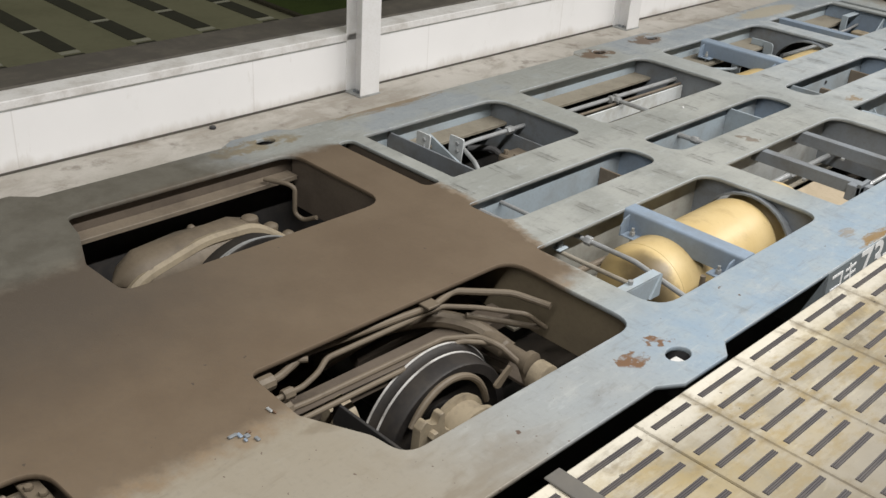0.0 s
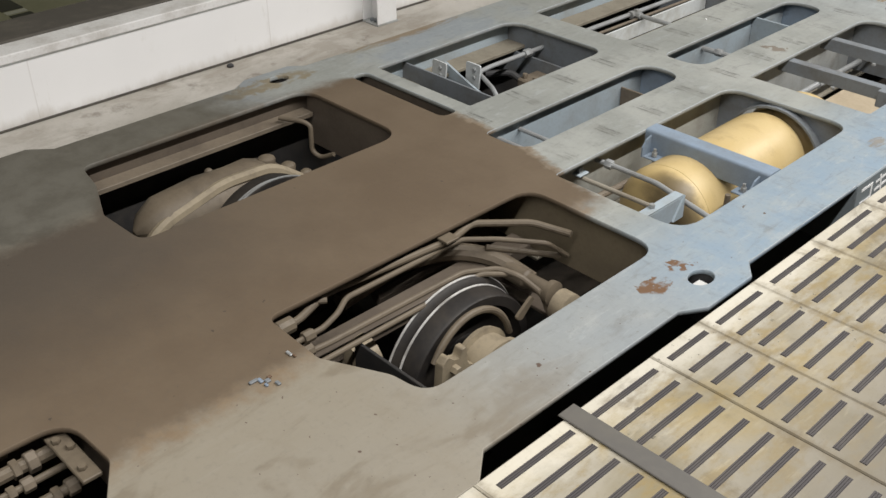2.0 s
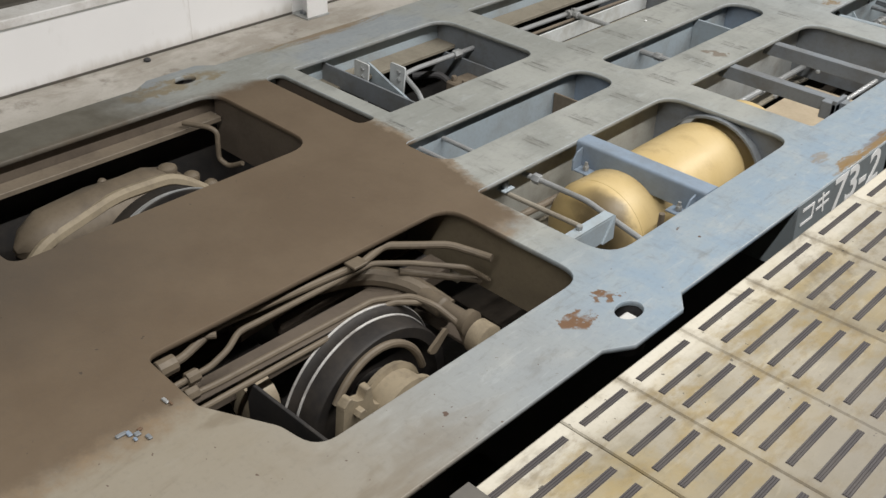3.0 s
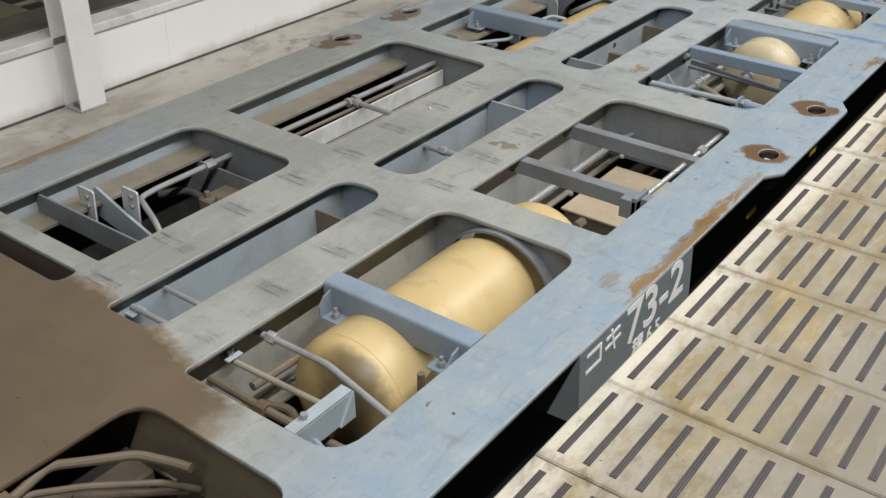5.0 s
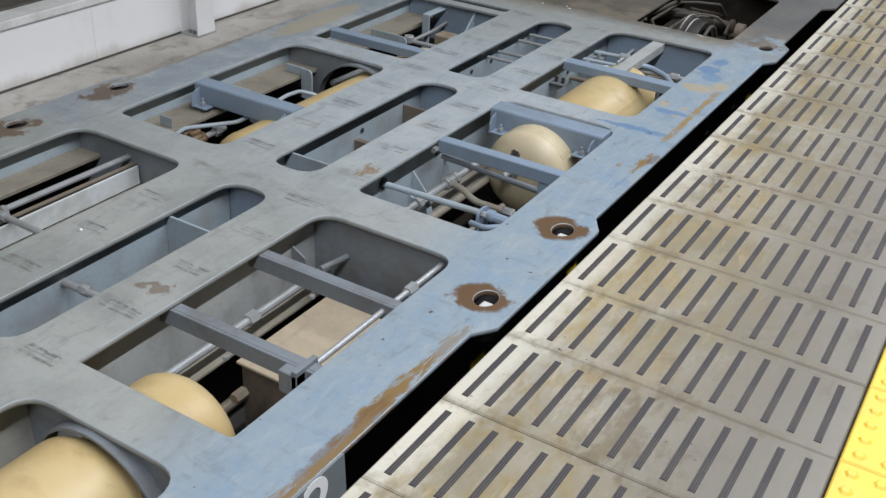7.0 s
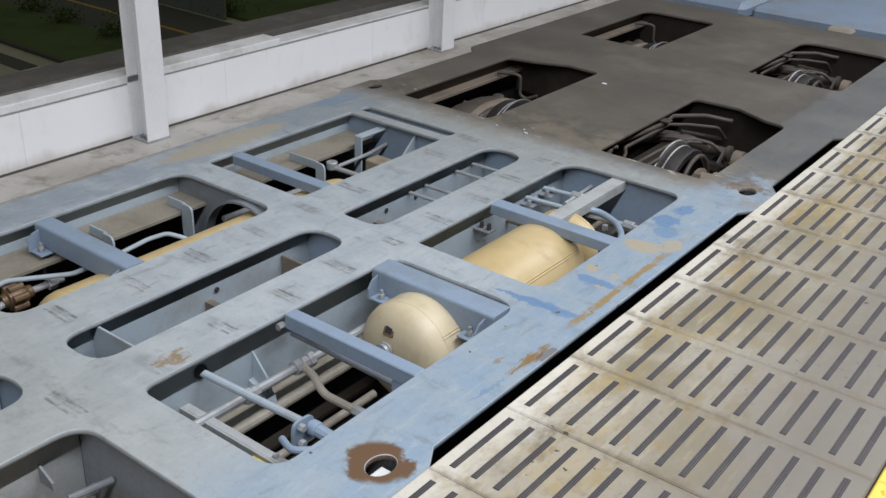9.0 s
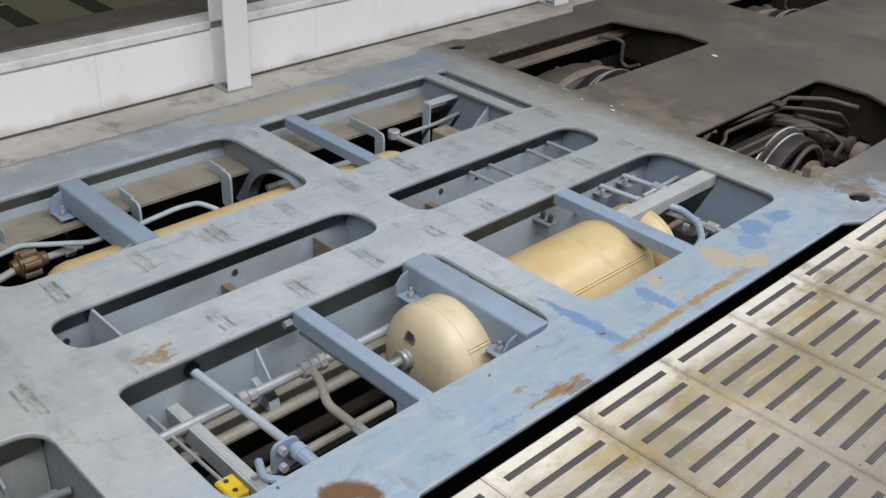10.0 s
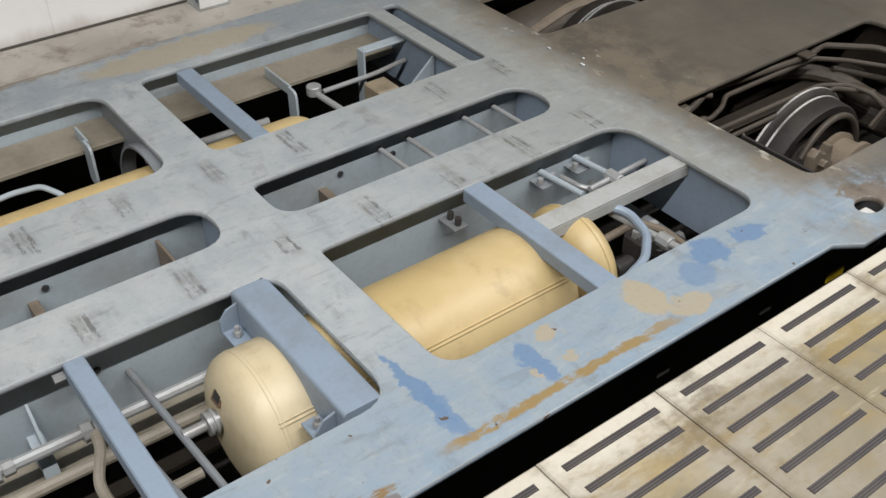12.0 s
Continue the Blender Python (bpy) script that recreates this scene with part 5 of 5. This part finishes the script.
def bogie(wheel_ys, M_DUSTPIPE, M_DUSTY, M_TANKDUST):
    for y in wheel_ys:
        wheelset(y + (0.05 if y < 5 else 0.0), -0.42 if y < 5 else -0.40)
        ab = part("axle_box", lathe([(-1.62, 0.05), (-1.62, 0.125), (-1.60, 0.13), (-1.595, 0.11), (-1.53, 0.112), (-1.525, 0.128), (-1.505, 0.128), (-1.50, 0.10), (-1.465, 0.09), (-1.445, 0.06), (-1.435, 0.02)], (0, y + 0.03, -0.33), "x", 24), M_TANKDUST, wagon, "dusty cream flanged axle box")
        lug = slab(rounded([(y - 0.22, -0.40, 0.02), (y - 0.04, -0.40, 0.02), (y - 0.05, -0.27, 0.02), (y - 0.085, -0.25, 0.01), (y - 0.09, -0.175, 0.008), (y - 0.115, -0.175, 0.008), (y - 0.12, -0.215, 0.01), (y - 0.15, -0.20, 0.01), (y - 0.175, -0.17, 0.012), (y - 0.20, -0.20, 0.015)], 3), 0.035, at(-1.585, 0, 0) @ FACE_X, bevel=0.003)
        part("axle_box_lug", lug, M_TANKDUST, ab, "dusty forked lug on the axle box")
        nut((-1.54, y - 0.15, -0.235), "x", 0.018, 0.03, M_TANKDUST, ab, "bolt")
        arch = [(-1.62, y + 0.20 * math.cos(math.pi * i / 12), -0.36 + 0.235 * math.sin(math.pi * i / 12)) for i in range(1, 11)]
        rod("guard_arch", arch, 0.013, M_DUSTPIPE, "dusty arched guard strap")
        part("brake_cylinder", lathe([(-1.80, 0.02), (-1.795, 0.036), (-1.70, 0.038), (-1.69, 0.03), (-1.60, 0.03), (-1.595, 0.045), (-1.57, 0.047), (-1.56, 0.02)], (0, y + 0.37, -0.20), "x", 20), M_DUSTPIPE, wagon, "dusty brake cylinder")
        nut((-1.52, y + 0.37, -0.23), "x", 0.06, 0.06, M_TANKDUST, wagon, "cylinder_cap", 20)
        lever = slab(rounded([(y + 0.15, -0.20, 0.015), (y + 0.19, -0.215, 0.015), (y + 0.25, -0.155, 0.008), (y + 0.235, -0.14, 0.008)], 3), 0.012, at(-1.57, 0, 0) @ FACE_X)
        part("brake_lever", lever, M_DUSTPIPE, wagon, "dusty brake lever")
        part("brake_shoe", lathe([(y - 0.36, 0.03), (y - 0.355, 0.075), (y - 0.27, 0.08), (y - 0.265, 0.04)], (-1.84, 0, -0.27), "y", 14), M_TANKDUST, wagon, "dusty cream brake block")
        plate("dark_guard", -1.80, -1.36, y - 0.36, y - 0.348, -0.40, -0.145, M_DARK, "dark guard plate")
        plate("brake_beam", -1.98, -1.40, y + 0.50, y + 0.56, -0.42, -0.34, M_DARK)
        rod("bolster_rib", [(-2.05, y - 0.22, -0.19), (-2.06, y + 0.08, -0.165), (-1.99, y + 0.27, -0.16), (-1.86, y + 0.37, -0.175), (-1.70, y + 0.40, -0.22)], 0.034, M_DUSTPIPE, "dusty curved bolster rib")
        rod("bolster_rib", [(-2.06, y - 0.05, -0.255), (-2.04, y + 0.22, -0.235), (-1.92, y + 0.38, -0.25), (-1.74, y + 0.46, -0.30)], 0.030, M_DUSTY)
        plate("spring_plank", -1.90, -1.42, y + 0.42, y + 0.55, -0.36, -0.345, M_DUSTY)
        for bx, bz in ((-1.60, -0.31), (-1.46, -0.32)):
            nut((bx, y + 0.47, bz), "z", 0.03, 0.05, M_DUSTPIPE, wagon, "spring_cap", 12)
        # far side: a dusty yoke over the far wheel
        yoke = lathe([(y - 0.44, 0.02), (y - 0.40, 0.08), (y - 0.32, 0.125), (y - 0.10, 0.14), (y + 0.12, 0.135), (y + 0.24, 0.10), (y + 0.28, 0.06), (y + 0.30, 0.02)], (-3.10, 0, -0.28), "y", 20)
        lump = random.Random(int(y * 10))
        for v in yoke.verts:
            v.co += Vector((lump.uniform(-1, 1), lump.uniform(-1, 1), lump.uniform(-1, 1))) * 0.006
        yk = part("yoke", yoke, M_DUSTPIPE, wagon, "dusty cast yoke beside the far wheel")
        part("yoke_rib", tube([(-3.02, y - 0.46, -0.33), (-3.01, y - 0.36, -0.23), (-3.03, y - 0.05, -0.165), (-3.03, y + 0.20, -0.175), (-2.97, y + 0.32, -0.26)], 0.028, 8), M_TANKDUST, yk, "paler rib along the yoke")
        part("yoke_flange", slab(rounded([(y - 0.46, -0.335, 0.02), (y + 0.10, -0.25, 0.03), (y + 0.30, -0.24, 0.03), (y + 0.30, -0.30, 0.02), (y - 0.44, -0.375, 0.02)], 3), 0.03, at(-2.975, 0, 0) @ FACE_X, bevel=0.004), M_DUSTPIPE, yk)
        for dy, dx, dz, w in ((0.22, -3.10, -0.165, 0.040), (0.29, -3.04, -0.20, 0.034), (0.34, -2.98, -0.23, 0.028), (-0.02, -3.19, -0.175, 0.020)):
            part("yoke_lug", lathe([(dz - 0.03, w * 0.9), (dz - 0.004, w), (dz + 0.004, w * 0.92), (dz + 0.012, w * 0.55), (dz + 0.014, w * 0.4)], (dx, y + dy, 0), "z", 12), M_DUSTPIPE, yk)
        part("wheel_guard", tube([(-2.93, y - 0.30, -0.33), (-2.94, y - 0.12, -0.235), (-2.94, y + 0.08, -0.20), (-2.94, y + 0.22, -0.24)], 0.016, 8), M_DUSTY, yk)
        rod("bent_stay", [(-3.24, y + 0.40, -0.075), (-3.13, y + 0.455, -0.075), (-3.10, y + 0.47, -0.09), (-3.09, y + 0.46, -0.21), (-3.05, y + 0.48, -0.235), (-2.98, y + 0.50, -0.20)], 0.011, M_DUSTPIPE, "dusty bent stay")
        if y < 1:
            continue
        # pipes along the sill
        a, b = y - 0.62, y + 0.58
        rod("brake_pipe", [(-1.92, a, -0.06), (-1.918, y - 0.49, -0.06), (-1.972, y - 0.33, -0.055), (-1.915, y + 0.20, -0.05), (-1.945, y + 0.33, -0.05), (-1.87, y + 0.41, -0.05), (-1.80, y + 0.50, -0.055), (-1.70, y + 0.55, -0.07), (-1.66, y + 0.56, -0.07)], 0.0135, M_DUSTPIPE, "dusty thick brake pipe")
        rod("brake_pipe", [(-1.85, a, -0.08), (-1.853, y - 0.44, -0.08), (-1.877, y - 0.36, -0.075), (-1.92, y - 0.29, -0.07), (-1.92, y + 0.25, -0.075), (-1.84, y + 0.36, -0.085), (-1.72, y + 0.50, -0.11), (-1.70, y + 0.60, -0.20)], 0.010, M_DUSTPIPE, "dusty brake pipe")
        rod("brake_pipe", [(-1.835, a, -0.12), (-1.82, y - 0.44, -0.12), (-1.81, y + 0.15, -0.12), (-1.75, y + 0.27, -0.13), (-1.67, y + 0.30, -0.14), (-1.60, y + 0.34, -0.20), (-1.58, y + 0.36, -0.28)], 0.011, M_DUSTPIPE, "dusty brake pipe")
        rod("brake_pipe", [(-1.985, a, -0.05), (-1.98, y - 0.43, -0.05), (-1.93, y - 0.36, -0.05)], 0.011, M_DUSTPIPE)
        rod("brake_pipe", [(-1.985, y - 0.25, -0.045), (-1.975, y + 0.28, -0.045), (-1.95, y + 0.33, -0.045)], 0.011, M_DUSTPIPE)
        rod("stay", [(-1.88, y + 0.34, -0.13), (-1.72, y + 0.58, -0.20)], 0.012, M_DUSTPIPE)
        nut((-1.919, y - 0.54, -0.06), "y", 0.028, 0.06, M_DUSTPIPE, wagon, "pipe_union", 10)
        nut((-1.835, y - 0.52, -0.12), "y", 0.022, 0.04, M_DUSTPIPE, wagon, "pipe_union", 8)
        nut((-1.852, y - 0.50, -0.08), "y", 0.021, 0.04, M_DUSTPIPE, wagon, "pipe_union", 8)
        plate("pipe_clamp", -1.96, -1.88, y + 0.14, y + 0.20, -0.034, -0.024, M_DUSTPIPE)
        plate("bogie_side_beam", -1.965, -1.86, a, b, -0.26, -0.20, M_DUSTY, "dust-covered bogie side beam", 0.008)
        rod("brake_pipe", [(-1.772, a + 0.02, -0.13), (-1.768, y + 0.20, -0.13), (-1.70, y + 0.31, -0.15)], 0.010, M_DUSTPIPE, "dusty thin brake pipe")


bogie((0.50, 2.36), M_PIPEDUST, M_DUSTY, M_TANKDUST)
# Same bogie in darker copies, with the pit shade put into the colours.
bogie((9.37, 11.31), M_PIPESHADE, M_STEELSHADE, M_DUSTPIPE)
# end plate seen in the first opening
for x, z, r, uy, ur, mat in ((-2.005, -0.060, 0.017, 0.93, 0.030, M_PIPE), (-1.935, -0.085, 0.021, 0.985, 0.036, M_PIPEDUST),
                             (-1.875, -0.100, 0.011, 0.945, 0.024, M_PIPEDUST), (-1.815, -0.125, 0.015, 1.035, 0.028, M_PIPEDUST)):
    pipe = rod("brake_pipe", [(x, 0.30, z), (x, 1.10, z)], r, mat, "dusty brake pipe with hexagonal unions")
    nut((x, uy, z), "y", ur * 0.9, 0.032, M_DUSTPIPE, pipe, "pipe_union", 8)
    nut((x, uy - 0.045, z), "y", ur * 0.8, 0.022, mat, pipe, "pipe_union", 6)
stay = plate("end_stay", -1.985, -1.715, 1.032, 1.088, -0.05, -0.036, M_PIPEDUST, "dusty stay plate over the pipes", 0.003)
for x, y in ((-1.96, 1.06), (-1.90, 1.05), (-1.855, 1.07), (-1.76, 1.055)):
    nut((x, y, -0.03), "z", 0.013, 0.014, M_PIPEDUST, stay, "bolt")
for x, y, w, d, mat in ((-1.700, 1.565, 0.022, 0.012, M_ENDBLUE), (-1.682, 1.578, 0.016, 0.016, M_GREY), (-1.668, 1.568, 0.014, 0.009, M_ENDBLUE),
                        (-2.345, 8.715, 0.022, 0.010, M_OFFWHITE), (-2.375, 8.755, 0.010, 0.008, M_OFFWHITE), (-2.525, 8.708, 0.016, 0.008, M_OFFWHITE), (-2.49, 9.815, 0.030, 0.022, M_OFFWHITE), (-2.515, 5.060, 0.010, 0.010, M_WHITE), (-1.705, 1.540, 0.012, 0.030, M_GREY), (-1.655, 1.595, 0.020, 0.012, M_GREY), (-1.690, 1.592, 0.010, 0.014, M_RUSTY), (-1.745, 1.700, 0.026, 0.010, M_ZINC), (-1.722, 1.706, 0.016, 0.007, M_RUSTY)):
    plate("deck_scrap", x, x + w, y, y + d, 0.0005, 0.007, mat, "torn flake of paint on the deck", 0.002)

# rails
for rx in (-2.265 - 0.57, -2.265 + 0.57):
    pts = [(-0.06, -0.898), (0.06, -0.898), (0.06, -0.885), (0.012, -0.865), (0.012, -0.78), (0.032, -0.765), (0.032, -0.728), (-0.032, -0.728), (-0.032, -0.765), (-0.012, -0.78), (-0.012, -0.865), (-0.06, -0.885)]
    tagged(finish("rail", slab([(a + rx, b) for a, b in pts], Y1 - Y0, at(0, Y1, 0) @ FACE_Y), M_RUSTY), "rusty steel rail under the wagon", "rail", "rails", "structure")

tagged(finish("rubber_stopper", lathe([(FLOOR + 0.001, 0.022), (FLOOR + 0.012, 0.024), (FLOOR + 0.02, 0.016), (FLOOR + 0.021, 0.004)], (-5.328, 3.809, 0), "z", 14), M_BLACK), "small black rubber stopper on the concrete strip", "stopper")

# the neighbouring wagon's end
nb = empty("neighbour_wagon", "blue painted end of the next wagon", "wagon")
part("end_plate", box(-2.62, -0.98, 12.56, 14.2, -0.30, 0.03, 0.03), M_ENDBLUE, nb, "light blue end plate")
part("end_plate", box(-3.60, -2.66, 12.50, 14.2, -0.30, 0.05, 0.05), M_ENDBLUE, nb, "rounded blue end plate")
part("buffer_block", box(-1.95, -1.75, 12.40, 12.54, -0.05, 0.012, 0.02), M_LEDGE, nb)

# outside, far below
def strip(x0, x1, y, w, mat, name="paving_strip"):
    return finish(name, box(x0, x1, y - w / 2, y + w / 2, -9.449, -9.42, 0), mat)


for i in range(-6, 5):
    y = 15.75 + 2.83 * i
    if y > 26.3 or y < 0:
        continue
    for x0, x1 in ((-60, -37.0), (-36.6, -33.9), (-33.3, -26.0)):
        tagged(strip(x0, x1, y, 0.75, M_ASPHALT), "dark asphalt strip in the plaza", "paving", "plaza strips", "structure")
    tagged(strip(-36.9, -36.7, y, 0.72, M_WHITE, "wheel_stop"), "pale wheel stop on a dark strip", "wheel stop", "wheel stops", "structure")
    tagged(strip(-33.75, -33.5, y, 0.72, M_WHITE, "wheel_stop"), "pale wheel stop on a dark strip", "wheel stop", "wheel stops", "structure")
tagged(finish("kerb", box(-60, -26, 25.4, 25.65, -9.449, -9.3, 0.02), M_SILL), "dark kerb along the lawn", "kerb", kind="structure")
tagged(finish("lawn", box(-60, -26, 25.66, 29.2, -9.449, -9.36, 0.02), M_GRASS), "green lawn beyond the plaza", "lawn", kind="structure")
tagged(finish("road", box(-70, -20, 29.3, 34.2, -9.449, -9.43, 0), M_ASPHALT), "dark asphalt road", "road", kind="structure")
tagged(finish("road_line", box(-70, -20, 31.6, 31.8, -9.429, -9.425, 0), M_ROADLINE), "yellow line on the road", "road marking", kind="structure")
tagged(finish("bank", box(-70, -20, 34.9, 90, -9.449, -9.3, 0), M_GRASS), "dark grassy ground past the fence", "ground", kind="structure")
fen = empty("fence", "dark grey panel fence with a pale rail", "fence")
for i in range(5):
    part("panel", box(-46 + i * 2.3, -43.75 + i * 2.3, 34.4, 34.48, -9.44, -8.1, 0.01), M_PANEL, fen)
    part("post", box(-43.74 + i * 2.3, -43.71 + i * 2.3, 34.38, 34.5, -9.44, -8.0, 0.005), M_LEDGE, fen)
part("rail", box(-46, -34.4, 34.36, 34.52, -8.0, -7.9, 0.01), M_CONC, fen)
rng = random.Random(5)
for x, y in ((-41.5, 29.3), (-38.8, 29.1), (-35.4, 29.2), (-35.2, 35.2)):
    bm = bmesh.new()
    for _ in range(260):
        c = Vector((rng.gauss(0, 0.33), rng.gauss(0, 0.33), abs(rng.gauss(0, 0.32)) + 0.05))
        n = Vector((rng.gauss(0, 1), rng.gauss(0, 1), rng.gauss(0, 1))).normalized()
        u = n.orthogonal().normalized() * 0.07
        v = n.cross(u) * 0.8
        bm.faces.new([bm.verts.new(c + q) for q in (u, v, -u, -v)])
    ob = finish("bush", bm, M_GRASS, smooth=False)
    ob.matrix_basis = pose(x, y, -9.38)
    tagged(ob, "small dark clipped bush by the road", "bush", "bushes")

# platform tiles
def grip_strip(bm, cx):
    """A recess-dark bed with three fine ribs, at cx across the tile."""
    bed = bm.faces.new([bm.verts.new((cx + a * 0.0084, b * 0.1175, 0.0003)) for a, b in ((-1, -1), (1, -1), (1, 1), (-1, 1))])
    bed.material_index = 1
    for dx in (-0.0054, 0.0, 0.0054):
        lo = [bm.verts.new((cx + dx + a * 0.0022, b * 0.1165, 0.0004)) for a, b in ((-1, -1), (1, -1), (1, 1), (-1, 1))]
        hi = [bm.verts.new((cx + dx + a * 0.0013, b * 0.1155, 0.0026)) for a, b in ((-1, -1), (1, -1), (1, 1), (-1, 1))]
        for f in [bm.faces.new((lo[q], lo[(q + 1) % 4], hi[(q + 1) % 4], hi[q])) for q in range(4)] + [bm.faces.new(hi)]:
            f.material_index = 1


def mesh_of(name, bm, mats):
    me = bpy.data.meshes.new(name)
    bmesh.ops.recalc_face_normals(bm, faces=bm.faces)
    bm.to_mesh(me)
    bm.free()
    for mt in mats:
        me.materials.append(mt)
    return me


STRIP_X = [-0.3585 + 0.0590 * i for i in range(13)]


def tile_mesh(name, tactile, strips):
    bm = bmesh.new()
    h, w, g = 0.1485, (0.1485 if tactile else 0.3985), 0.004
    quad = ((-1, -1), (1, -1), (1, 1), (-1, 1))
    ring0 = [bm.verts.new((a * w, b * h, -0.03)) for a, b in quad]
    ring1 = [bm.verts.new((a * w, b * h, -g)) for a, b in quad]
    ring2 = [bm.verts.new((a * (w - g), b * (h - g), 0)) for a, b in quad]
    for a, b in ((ring0, ring1), (ring1, ring2)):
        for i in range(4):
            bm.faces.new((a[i], a[(i + 1) % 4], b[(i + 1) % 4], b[i]))
    bm.faces.new(ring2)
    if tactile:
        for i in range(5):
            for j in range(5):
                cx, cy = -0.116 + 0.058 * i, -0.116 + 0.058 * j
                lo = [bm.verts.new((cx + 0.016 * math.cos(q), cy + 0.016 * math.sin(q), 0.0002)) for q in (0, 1.05, 2.09, 3.14, 4.19, 5.24)]
                hi = [bm.verts.new((cx + 0.010 * math.cos(q), cy + 0.010 * math.sin(q), 0.005)) for q in (0, 1.05, 2.09, 3.14, 4.19, 5.24)]
                for q in range(6):
                    bm.faces.new((lo[q], lo[(q + 1) % 6], hi[(q + 1) % 6], hi[q]))
                bm.faces.new(hi)
    elif strips:
        for cx in STRIP_X:
            grip_strip(bm, cx)
    return mesh_of(name, bm, [M_TACTILE] if tactile else [M_TILE, M_STRIP])


tile_me, bare_me, tactile_me = tile_mesh("tile", False, True), tile_mesh("tile", False, False), tile_mesh("tactile_tile", True, False)
strip_bm = bmesh.new()
grip_strip(strip_bm, 0.0)
strip_me = mesh_of("grip_strip", strip_bm, [M_STRIP, M_STRIP])
rng = random.Random(3)
joints = [4.286 - 0.3008 * i for i in range(6, -1, -1)] + [4.286 + 0.3062 * i for i in range(1, 38)]
joints = [1.449 - 0.299 * i for i in range(8, 0, -1)] + [1.449, 1.742, 2.038, 2.233] + joints
for y0, y1 in zip(joints, joints[1:]):
    for tactile in (False, True):
        near = 1.7 < y0 < 8.4
        ob = new("tactile_tile" if tactile else "tile", tactile_me if tactile else bare_me if near else tile_me)
        ob.parent = platform
        lift = 0.005 if tactile else rng.uniform(-0.0008, 0.0008)
        ob.matrix_basis = pose(0.225 if tactile else EDGE + 0.3995, (y0 + y1) / 2, TOP + lift, rng.uniform(-0.1, 0.1), rng.uniform(-0.05, 0.05), 0) @ Matrix.Diagonal((1, (y1 - y0) / 0.2995, 1, 1))
        if near and not tactile:
            for cx in STRIP_X:
                strip_ob = new("grip_strip", strip_me)
                strip_ob.parent = ob
                strip_ob.matrix_basis = pose(cx + rng.uniform(-0.0006, 0.0006), rng.uniform(-0.001, 0.001), 0)
part("expansion_strip", box(EDGE - 0.012, 0.054, 1.722, 1.776, TOP + 0.003, TOP + 0.008, 0.002), M_RUBBERSTRIP, platform, "dull metal expansion strip across the tiles")
part("platform_edge", box(EDGE, EDGE + 0.058, Y0, Y1, -0.55, TOP - 0.032, 0.006), M_CONC, platform)
